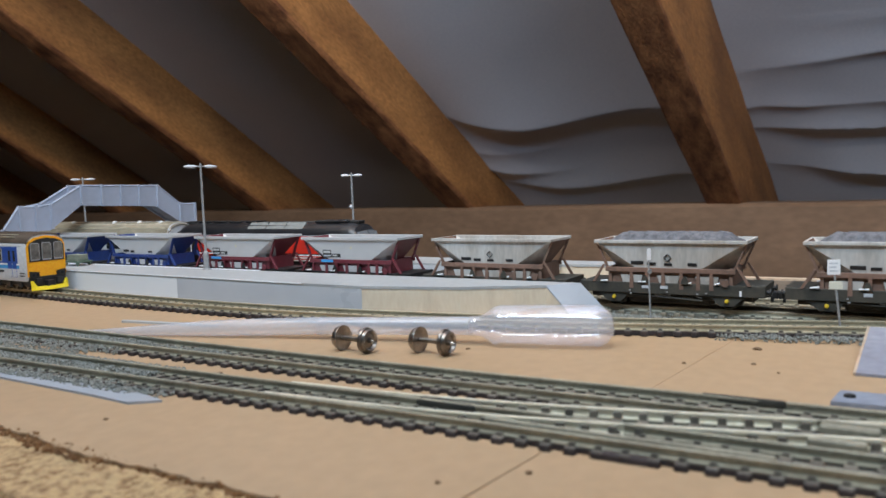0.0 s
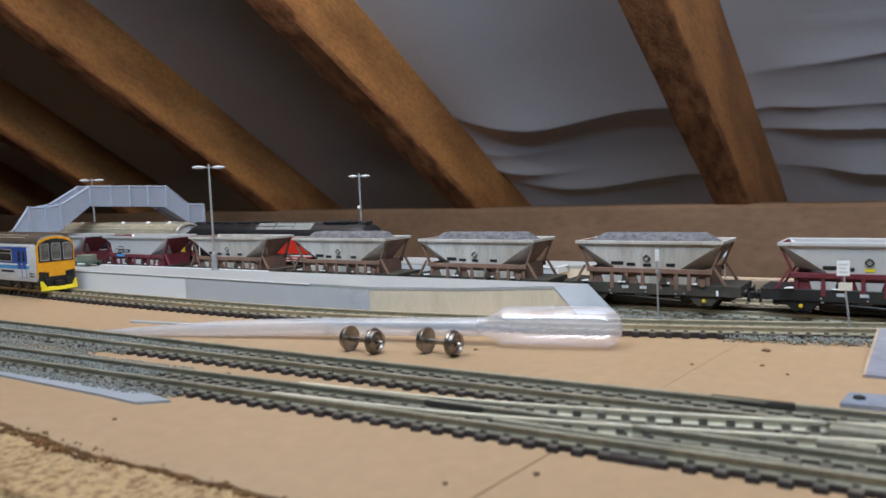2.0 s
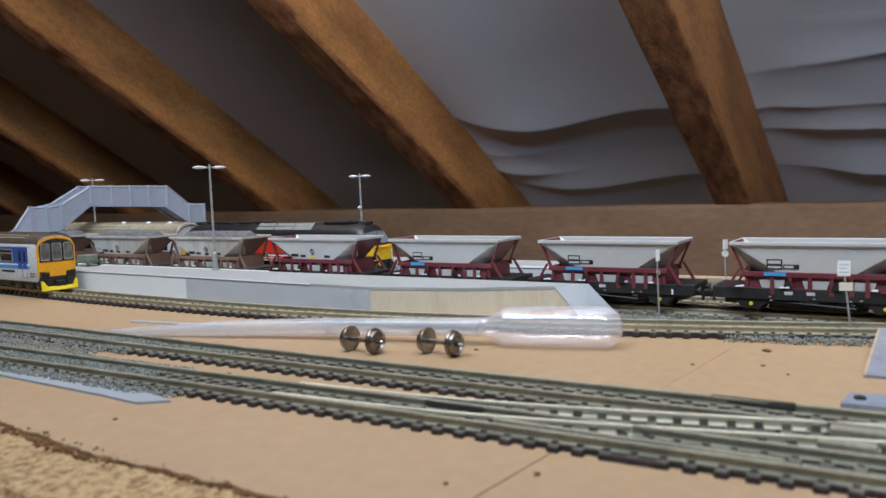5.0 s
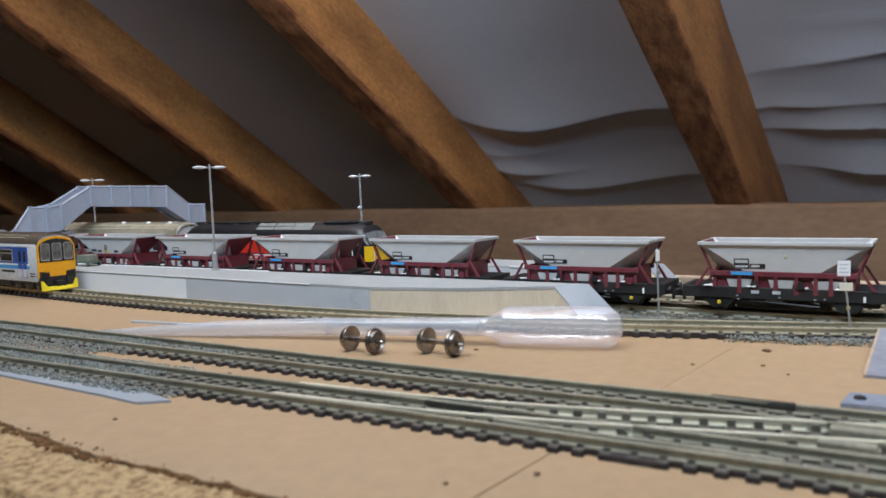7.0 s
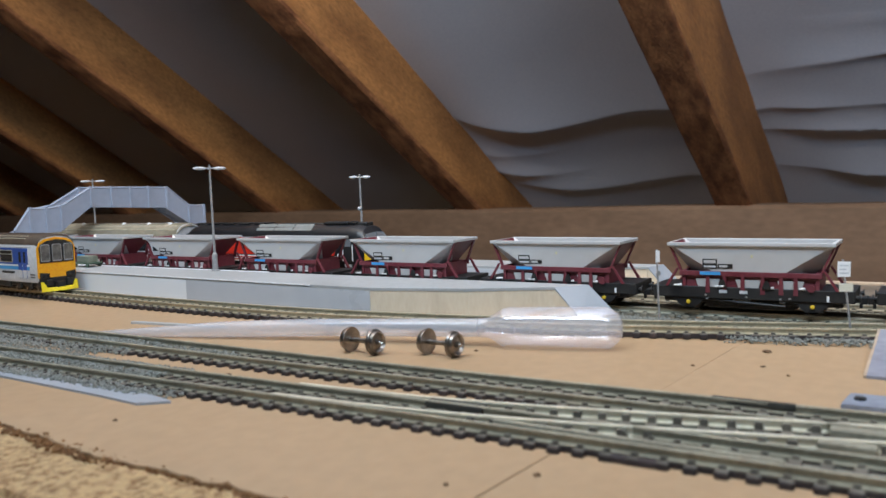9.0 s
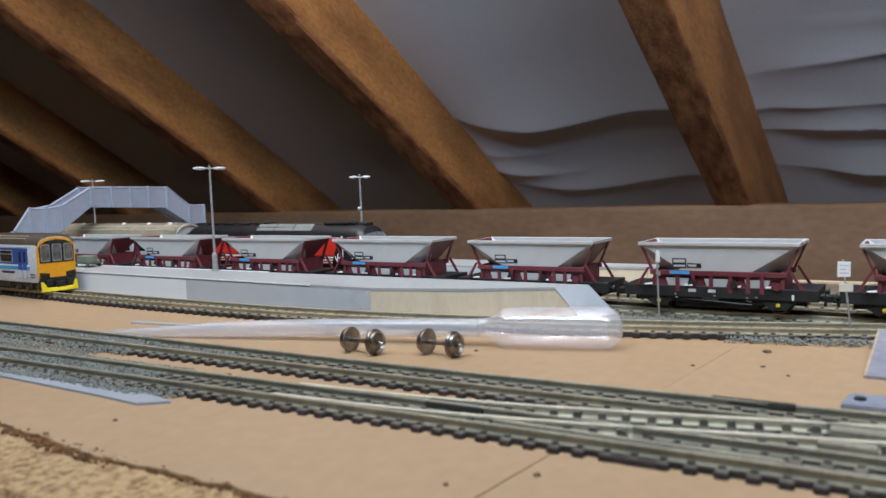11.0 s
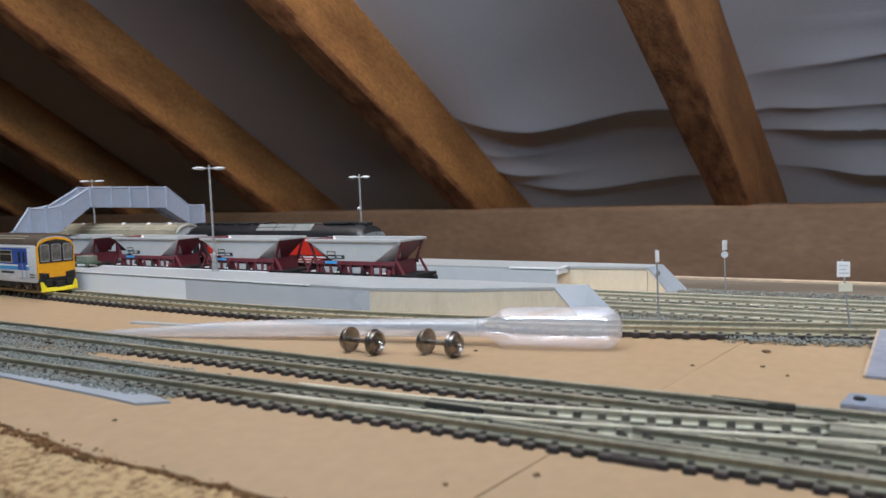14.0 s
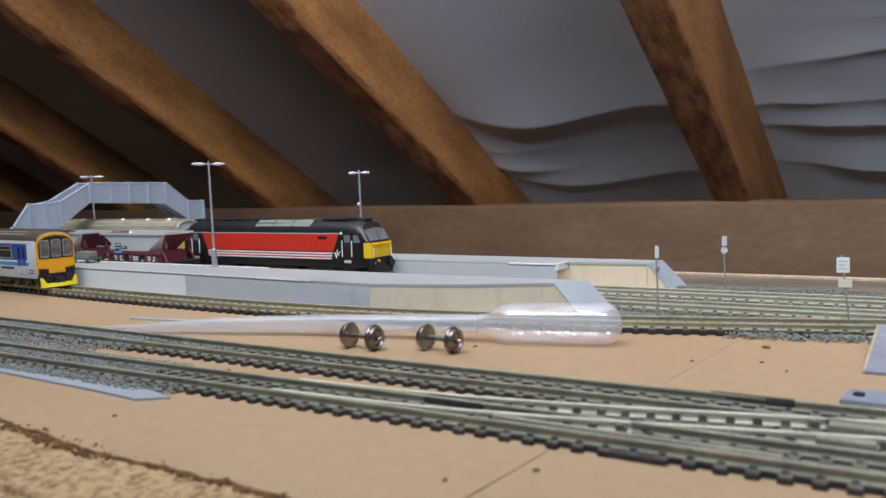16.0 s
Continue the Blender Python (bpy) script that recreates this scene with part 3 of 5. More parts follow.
            loft(bm, [[(x - 3.8, q * 8.3, 10.8), (x + 3.8, q * 8.3, 10.8), (x + 3.8, 0, 10.8), (x - 3.8, 0, 10.8)], [(x - 2.4, q * 7.9, 6.2), (x + 2.4, q * 7.9, 6.2), (x + 2.4, 0, 6.2), (x - 2.4, 0, 6.2)]])
            part("discharge_chute", bm, skin, root)
    # underframe
    for q in (-1, 1):
        bm = bmesh.new()
        y0, y1 = sorted((q * 7.7, q * 8.7))
        box(bm, -30.2, 30.2, y0, y1, 4.6, 8.3, 0.2)
        part("solebar", bm, under_col, root)
        for sx in (-18.7, 18.7):
            bm = bmesh.new()
            loft(bm, [[(sx - 5.4, y, 5.2), (sx + 5.4, y, 5.2), (sx + 4.0, y, 3.2), (sx + 2.2, y, 1.5), (sx - 2.2, y, 1.5), (sx - 4.0, y, 3.2)] for y in (q * 6.6, q * 8.2)])
            box(bm, sx - 5.5, sx + 5.5, *sorted((q * 7.3, q * 8.3)), 3.9, 4.6, 0.15)
            part("axle_guard", bm, under_col, root)
            bm = bmesh.new()
            turned(bm, [(q * 8.1, 0.2), (q * 8.2, 0.65), (q * 8.8, 0.6), (q * 8.9, 0.2)], 12, "Y", (sx, 0, 3.1))
            part("axle_box_cap", bm, "cap", root, "yellow round axle box cap")
        bm = bmesh.new()
        box(bm, -9, -4, *sorted((q * 5, q * 7.5)), 2.6, 4.9, 0.3)
        box(bm, 3, 8.5, *sorted((q * 5, q * 7.6)), 2.2, 4.4, 0.4)
        rod(bm, (-13, q * 7.9, 4.2), (11, q * 7.9, 2.8), 0.35, n=6)
        box(bm, -14, 14, *sorted((q * 1.5, q * 5.4)), 1.5, 6.0, 0.4)
        part("brake_gear", bm, under_col, root)
        bm = bmesh.new()
        for x in (-7.6, -1.3):
            box(bm, x - 1.2, x + 1.2, q * 8.75 - 0.06, q * 8.75 + 0.06, 6.4, 7.4)
        part("data_panel", bm, "grey", root)
        bm = bmesh.new()
        for x, run in ((-22.0, 2.6), (-8.7, 2.8), (7.3, 0.9), (15.9, 1.6)):
            rod(bm, (x - run / 2, q * 8.95, 8.55), (x + run / 2, q * 8.95, 8.7), 0.22, 0.42, n=8)
        part("clamp_lever", bm, "white", root, "white door lever ends")
        for x in (-7.7, 5.6):
            bm = bmesh.new()
            hump = [(x - 1.3, 8.2), (x + 1.3, 8.2), (x + 0.8, 10.0), (x + 0.2, 10.9), (x - 0.5, 10.6), (x - 1.0, 9.4)]
            loft(bm, [[(a, q * 8.75, c) for a, c in hump], [(a, q * 9.2, c) for a, c in hump]])
            part("door_lever", bm, under_col, root, "black door operating lever")
        bm = bmesh.new()
        rod(bm, (18.4, q * 8.6, 8.9), (18.4, q * 9.3, 8.9), 1.15, n=14)
        part("hand_wheel", bm, frame_col, root)
        bm = bmesh.new()
        rod(bm, (-4.6, q * 7.9, 4.35), (0.6, q * 7.9, 4.25), 0.3, n=8)
        rod(bm, (9.2, q * 7.9, 4.2), (10.8, q * 7.9, 3.9), 0.35, n=8)
        for x, z in ((-13.0, 5.6), (-12.6, 4.5), (9.6, 5.1), (12.4, 5.4), (-0.4, 5.4)):
            box(bm, x - 0.35, x + 0.35, *sorted((q * 8.7, q * 8.95)), z - 0.25, z + 0.25, 0.08)
        part("brake_pipe", bm, "lampgrey", root, "bare metal brake pipe and pins")
        bm = bmesh.new()
        box(bm, 22.7, 23.4, *sorted((q * 8.7, q * 8.85)), 4.9, 6.7, 0.05)
        part("end_label", bm, "white", root, "white upright label")
    bm = bmesh.new()
    box(bm, -27, 27, -7.2, 7.2, 3.0, 8.0, 0.3)
    box(bm, -13, 13, -6.2, 6.2, 1.2, 3.6, 0.3)
    part("underframe", bm, under_col, root)
    for s in (-1, 1):
        bm = bmesh.new()
        x0, x1 = sorted((s * 29.2, s * 30.4))
        box(bm, x0, x1, -8.6, 8.6, 4.6, 8.4, 0.2)
        box(bm, *sorted((s * 22, s * 30)), -8, 8, 7.7, 8.35)
        part("headstock", bm, under_col, root)
    for s in (-1, 1):
        for y in (-5.9, 5.9):
            bm = bmesh.new()
            turned(bm, [(s * 30.2, 0.75), (s * 31.4, 0.7), (s * 31.4, 1.35), (s * 31.8, 1.3)], 12, "X", (0, y, 6.1))
            part("buffer", bm, "black", root)
        bm = bmesh.new()
        box(bm, *sorted((s * 28, s * 31.8)), -1.1, 1.1, 3.9, 4.9, 0.2)
        box(bm, *sorted((s * 31.5, s * 33.2)), -2.4, 2.0, 3.7, 5.9, 0.2)
        box(bm, *sorted((s * 31.0, s * 31.9)), -2.6, -1.7, 2.6, 4.3)
        part("coupling", bm, "black", root, "black hook coupling")
    # lettering panels as plain bars
    for q in (-1, 1):
        def on_side(x0, x1, z0, z1, name, mat, lift, lab=""):
            out = []
            for x, c in ((x0, z0), (x1, z0), (x1, z1), (x0, z1)):
                yy = 8.4 + (W2 - 0.2 - 8.3) * max(0, (c - 13.2)) / (T - 0.9 - 13.2)
                out.append((x * -q if q > 0 else x, q * (yy + lift), c))
            m2 = bmesh.new()
            loft(m2, [out, [(a, b - 0.05 * q, c) for a, b, c in out]])
            part(name, m2, mat, root, lab)
        if style == "maroon":
            on_side(-14.0, -9.4, 14.2, 17.4, "lettering_panel", "black", 0.12, "black-framed lettering panel")
            on_side(-13.6, -9.8, 16.0, 17.0, "lettering_panel", "hop_silver", 0.17)
            on_side(-13.6, -9.8, 14.6, 15.2, "lettering_panel", "grey", 0.17)
            on_side(-9.2, -4.6, 14.3, 15.8, "lettering_panel", "black", 0.12)
            on_side(-8.8, -6.2, 14.7, 15.4, "lettering_panel", "hop_silver", 0.17)
            on_side(-14.8, -8.3, 12.2, 13.3, "blue_label", "sky", 0.75, "light blue label strip")
            on_side(0.9, 1.6, 18.0, 18.8, "yellow_mark", "cream_mark", 0.12)
        else:
            on_side(-12.5, -8.2, 14.4, 15.6, "lettering_panel", "charcoal", 0.12)
            on_side(-7.0, -4.0, 14.2, 15.2, "lettering_panel", "charcoal", 0.12)
            on_side(6.5, 9.5, 14.2, 15.2, "lettering_panel", "charcoal", 0.12)
            if style in ("brown", "coal", "plain"):
                m2 = bmesh.new()
                y = q * 9.0
                for sx, sz in ((-1, 1), (1, 1), (1, -1), (-1, -1)):
                    a, b = (sx * 1.2, 16.8), (0, 16.8 + sz * 1.2)
                    rod(m2, (a[0], y, a[1]), (b[0], y, b[1]), 0.22, n=4)
                part("diamond_mark", m2, "charcoal", root)
                on_side(-1.3, 1.4, 14.1, 15.0, "lettering_panel", "lemon" if style == "plain" else "charcoal", 0.12)
    if style == "coal":
        bm = bmesh.new()
        n, m = 40, 16
        rows = []
        for i in range(n + 1):
            row = []
            for k in range(m + 1):
                u, v = i / n * 2 - 1, k / m * 2 - 1
                edge = min(1, 3.5 * (1 - abs(u))) * min(1, 2.2 * (1 - abs(v)))
                h = 20.6 + 4.2 * edge + noise.noise((u * 14 + j * 5, v * 6, j)) * 0.7 + noise.noise((u * 40, v * 16, j)) * 0.5
                row.append(bm.verts.new((u * (L2 - 1.2), v * (W2 - 1.1), h)))
            rows.append(row)
        for a, b in zip(rows, rows[1:]):
            for k in range(m):
                bm.faces.new((a[k], a[k + 1], b[k + 1], b[k]))
        part("coal_load", bm, "coal", root, "heaped dusty grey coal load")
    for sx in (-18.7, 18.7):
        ax = part("wheelset", wheel_mesh(), "axle_dark", root)
        ax.location = (sx * MM, 0, 3.1 * MM)
        AXLES.append((ax, sx))
    return root


STYLES = {-14: "blue", -13: "blue", -12: "blue", -11: "maroon", -10: "maroon", -9: "brown", -8: "coal", -7: "coal", -6: "coal", -5: "plain"}
MASTER = {}
for j in range(-14, 6):
    style = STYLES.get(j, "maroon")
    if style in MASTER and style != "coal":
        ob = copy_thing(MASTER[style], pose(at_train(j, 0) * MM, TRAIN_Y * MM, RAIL_TOP * MM))
        kids = [c for c in ob.children if c.name.startswith("wheelset")]
        AXLES.extend((c, c.location.x / MM) for c in kids)
    else:
        ob = hopper(j, style)
        MASTER[style] = ob
    WAGONS.append((ob, j))


# ---- red diesel locomotive and its coach ----
def body_ring(x, half, z0, zs, zt, tuck=0.0):
    """Cross-section of a vehicle body: upright sides and a rounded roof."""
    pts = [(-half + tuck, z0), (-half, z0 + 1.5), (-half, zs)]
    for k in range(1, 8):
        a = math.pi * (1 - k / 8)
        pts.append((half * math.cos(a) * 0.97, zs + (zt - zs) * math.sin(a) ** 0.8))
    pts += [(half, zs), (half, z0 + 1.5), (half - tuck, z0)]
    return [(x, y, z) for y, z in pts]


def plate(name, mat, root, pts, y, q=-1, t=0.12, label=""):
    """A thin raised panel on the side at y; pts of (x, z)."""
    bm = bmesh.new()
    loft(bm, [[(x, y, z) for x, z in pts], [(x, y + q * t, z) for x, z in pts]])
    return part(name, bm, mat, root, label)


def bogie(root, x, label=""):
    bm = bmesh.new()
    for q in (-1, 1):
        box(bm, x - 15, x + 15, *sorted((q * 6.8, q * 8.0)), 2.6, 5.2, 0.4)
        for d in (-10, 0, 10):
            box(bm, x + d - 1.6, x + d + 1.6, *sorted((q * 7.6, q * 8.6)), 1.6, 5.0, 0.3)
    box(bm, x - 13, x + 13, -6.5, 6.5, 3.2, 6.0)
    b = part("bogie", bm, "black", root, label)
    for d in (-10, 0, 10):
        bm = wheel_mesh()
        for v in bm.verts:
            v.co += Vector((x + d, 0, 3.1))
        part("wheelset", bm, "steel", b)


def locomotive():
    root = thing("diesel_locomotive", -220.5, 300, RAIL_TOP, "red and charcoal diesel locomotive with yellow cab front", "locomotive")
    Y = 8.9
    bm = bmesh.new()
    rings = [body_ring(-127.5, 7.6, 5.6, 16.5, 17.2, 0.6), body_ring(-125.8, 8.5, 5.4, 19.5, 21.5, 0.6), body_ring(-121, Y, 5.2, 20.8, 26.2, 0.6), body_ring(-117, Y, 5.2, 21.2, 27.4, 0.6),
             body_ring(-64, Y, 5.2, 21.2, 27.6, 0.6), body_ring(-14, Y, 5.2, 21.2, 27.4, 0.6), body_ring(-8.5, Y, 5.2, 21.0, 27.1, 0.6),
             body_ring(-5.2, 8.8, 5.2, 20.6, 26.3, 0.6), body_ring(-0.9, 8.3, 5.3, 16.4, 17.6, 0.6), body_ring(0, 7.6, 5.6, 15.6, 16.6, 0.6)]
    loft(bm, rings)
    part("body", bm, "charcoal", root, "charcoal body shell", smooth=True)
    for q in (-1, 1):
        plate("side_panel", "red", root, [(-109.6, 20.9), (-106.2, 12.6), (-21.4, 12.6), (-17.8, 20.9)], q * Y, q, 0.1, "bright red side panel")
        for k in range(3):
            z = 12.1 - k * 1.25
            plate("side_stripe", "white", root, [(-106 + k * 0.4, z), (-106 + k * 0.4, z - 0.6), (-21.8 - k * 0.3, z - 0.6), (-21.6 - k * 0.3, z)], q * Y, q, 0.14, "white stripe")
            if k < 2:
                plate("side_stripe", "red", root, [(-106, z - 0.65), (-106, z - 1.2), (-22.4, z - 1.2), (-22.4, z - 0.65)], q * Y, q, 0.1)
        plate("roof_line", "grey", root, [(-119, 21.3), (-119, 20.95), (-15.5, 20.95), (-15.5, 21.3)], q * Y, q, 0.12)
        for s in (0, 1):
            f = (lambda v: v) if not s else (lambda v: -127.5 - v)
            door = plate("cab_door", "black", root, sorted([(f(-15.2), 9.0)]) + [(f(-10.4), 9.0), (f(-10.4), 20.4), (f(-15.2), 20.4)], q * Y, q, 0.1, "black cab door")
            for d in (-15.6, -10.0):
                bm = bmesh.new()
                rod(bm, (f(d), q * (Y + 0.45), 10.4), (f(d), q * (Y + 0.45), 17.8), 0.28, n=6)
                part("handrail", bm, "white", door, "white handrail")
            plate("cab_window", "glass_grey", root, [(f(-14.6), 17.0), (f(-11.0), 17.0), (f(-11.0), 20.4), (f(-14.6), 20.4)], q * (Y + 0.1), q, 0.08)
            plate("cab_window", "glass_grey", root, [(f(-9.2), 17.0), (f(-5.2), 17.0), (f(-6.6), 20.4), (f(-9.2), 20.4)], q * Y, q, 0.1)
            plate("cab_step", "grey", root, [(f(-14.8), 7.4), (f(-10.8), 7.4), (f(-10.8), 8.7), (f(-14.8), 8.7)], q * Y, q, 0.16)
        # plain mark in place of the maker's sign
        bm = bmesh.new()
        for a, b in (((-20.6, 12.4), (-19.4, 9.6)), ((-19.4, 9.6), (-18.8, 13.6)), ((-19.7, 11.0), (-17.0, 12.6)), ((-18.9, 11.8), (-17.6, 10.8))):
            rod(bm, (a[0], q * (Y + 0.1), a[1]), (b[0], q * (Y + 0.1), b[1]), 0.24, n=5)
        part("side_mark", bm, "white", root, "white scribbled mark")
        plate("side_vent", "black", root, [(-30.5, 19.8), (-30.5, 18.4), (-24.8, 18.4), (-24.8, 19.8)], q * Y, q, 0.2, "black louvred vent")
        plate("roof_hatch", "white", root, [(-16.6, 21.9), (-16.6, 20.6), (-15.6, 20.6), (-15.6, 21.9)], q * Y, q, 0.3)
        # skirt tank
        bm = bmesh.new()
        box(bm, -80, -48, *sorted((q * 4, q * 8.0)), 1.6, 5.4, 0.5)
        part("fuel_tank", bm, "black", root)
        # roof grille, on the near curve of the roof
        for k in range(3):
            bm = bmesh.new()
            x0 = -72 + k * 12.2
            loft(bm, [[(x0, q * 7.6, 23.9), (x0 + 11.6, q * 7.6, 23.9), (x0 + 11.6, q * 4.2, 26.7), (x0, q * 4.2, 26.7)],
                      [(x0, q * 8.0, 24.4), (x0 + 11.6, q * 8.0, 24.4), (x0 + 11.6, q * 4.4, 27.4), (x0, q * 4.4, 27.4)]])
            part("roof_grille", bm, "grille", root, "grey roof grille panel")
    # front and rear ends
    for s in (1, -1):
        x = (lambda v: v) if s == 1 else (lambda v: -127.5 - v)
        bm = bmesh.new()
        loft(bm, [[(x(0.05), -7.9, 9.8), (x(0.05), 7.9, 9.8), (x(0.05), 7.9, 16.8), (x(0.05), -7.9, 16.8)], [(x(0.5), -7.6, 10.0), (x(0.5), 7.6, 10.0), (x(0.5), 7.6, 16.6), (x(0.5), -7.6, 16.6)]])
        for q in (-1, 1):
            loft(bm, [[(x(-3.4), q * 8.66, 9.8), (x(0.1), q * 7.7, 9.8), (x(0.1), q * 7.7, 16.8), (x(-3.4), q * 8.5, 16.8)], [(x(-3.4), q * 8.95, 9.8), (x(0.3), q * 8.0, 9.8), (x(0.3), q * 8.0, 16.8), (x(-3.4), q * 8.9, 16.8)]])
        end = part("end_panel", bm, "nose", root, "bright yellow cab end")
        bm = bmesh.new()
        box(bm, *sorted((x(0.4), x(0.9))), -5.2, 5.2, 15.4, 16.2, 0.15)
        part("lamp_ledge", bm, "yellow", end)
        for q in (-1, 1):
            bm = bmesh.new()
            loft(bm, [[(x(-1.0), q * 0.5, 17.6), (x(-0.9), q * 7.4, 17.6), (x(-4.3), q * 7.2, 22.6), (x(-3.9), q * 0.5, 23.4)], [(x(-0.5), q * 0.5, 17.7), (x(-0.4), q * 7.4, 17.7), (x(-3.5), q * 7.2, 22.8), (x(-3.1), q * 0.5, 23.6)]])
            part("windscreen", bm, "glass_grey", root, "grey cab windscreen")
            bm = bmesh.new()
            turned(bm, [(x(0.2), 0.9), (x(1.6), 0.8), (x(1.6), 1.9), (x(2.1), 1.8)], 14, "X", (0, q * 5.9, 6.6))
            part("buffer", bm, "black", root)
            bm = bmesh.new()
            rod(bm, (x(0.8), q * 6.9, 10.2), (x(0.8), q * 6.9, 14.4), 0.25, n=6)
            part("handrail", bm, "white", end, "white handrail")
        bm = bmesh.new()
        box(bm, *sorted((x(-2), x(0.7))), -8.2, 8.2, 2.4, 9.4, 0.4)
        part("buffer_beam", bm, "black", root)
        bm = bmesh.new()
        turned(bm, [(x(0.6), 0.2), (x(0.7), 0.8), (x(1.4), 0.7), (x(1.5), 0.2)], 10, "X", (0, -3.2, 8.2))
        part("multiple_socket", bm, "yellow", root, "orange control socket")
    for k in range(9):
        x0 = -112 + k * 11.5
        if not -75 < x0 < -36:
            bm = bmesh.new()
            box(bm, x0, x0 + 8, -3.6, 3.6, 27.1, 28.0, 0.3)
            part("roof_panel", bm, "black", root)
    bm = bmesh.new()
    box(bm, -30, -16, -4.6, 4.6, 26.8, 28.3, 0.6)
    part("roof_cowl", bm, "black", root)
    for x0 in (-11.5, -121.5):
        bm = bmesh.new()
        box(bm, x0, x0 + 5.5, -2.6, 2.6, 26.4, 28.0, 0.5)
        part("horn_box", bm, "black", root)
    bogie(root, -24)
    bogie(root, -103)


def coach():
    root = thing("passenger_coach", -350.5, 300, RAIL_TOP, "cream-roofed model coach behind the locomotive", "railway coach")
    bm = bmesh.new()
    loft(bm, [body_ring(x, 9.2, 5, 20.5, 27.6, 0.7) for x in (-139, -70, -0.5)])
    part("body", bm, "grey", root, "pale grey coach body", smooth=True)
    bm = bmesh.new()
    rows = []
    for x in (-139.2, -1.5, 0.2):
        dz = -1.2 if x > 0 else 0.3
        rows.append([(x, y, z + dz) for _, y, z in body_ring(0, 9.3, 5, 20.6, 27.8)[2:-2]])
    loft(bm, rows, caps=False, closed=False)
    part("roof", bm, "coachroof", root, "dark glossy grey roof", smooth=True)
    for q in (-1, 1):
        for k in range(2):
            bm = bmesh.new()
            rod(bm, (-138, q * (5.6 + 2.4 * k), 26.5 - 2.0 * k), (-3, q * (5.6 + 2.4 * k), 26.5 - 2.0 * k), 0.35, n=6)
            part("gutter", bm, "batten_grey", root, "thin pale roof ridge")
        for k in range(8):
            plate("window", "glass_dark", root, [(-132 + k * 16, 13), (-120 + k * 16, 13), (-120 + k * 16, 18), (-132 + k * 16, 18)], q * 9.2, q)
    for x in (-120, -90, -52, -30, -12):
        bm = bmesh.new()
        turned(bm, [(27.3, 1.3), (28.2, 1.1), (28.5, 0.3)], 12, "Z", (x, -3.0, 0))
        part("roof_vent", bm, "white", root)
    bogie(root, -22)
    bogie(root, -117)


M["coachroof"] = material("grey_brown_roof_paint", (0.21, 0.185, 0.135), 0.25, scale=60, second=(0.32, 0.285, 0.21), mix=0.8)
M["batten_grey"] = material("cream_roof_paint", (0.50, 0.45, 0.33), 0.4, scale=60, second=(0.36, 0.33, 0.26), mix=0.8)
locomotive()
coach()


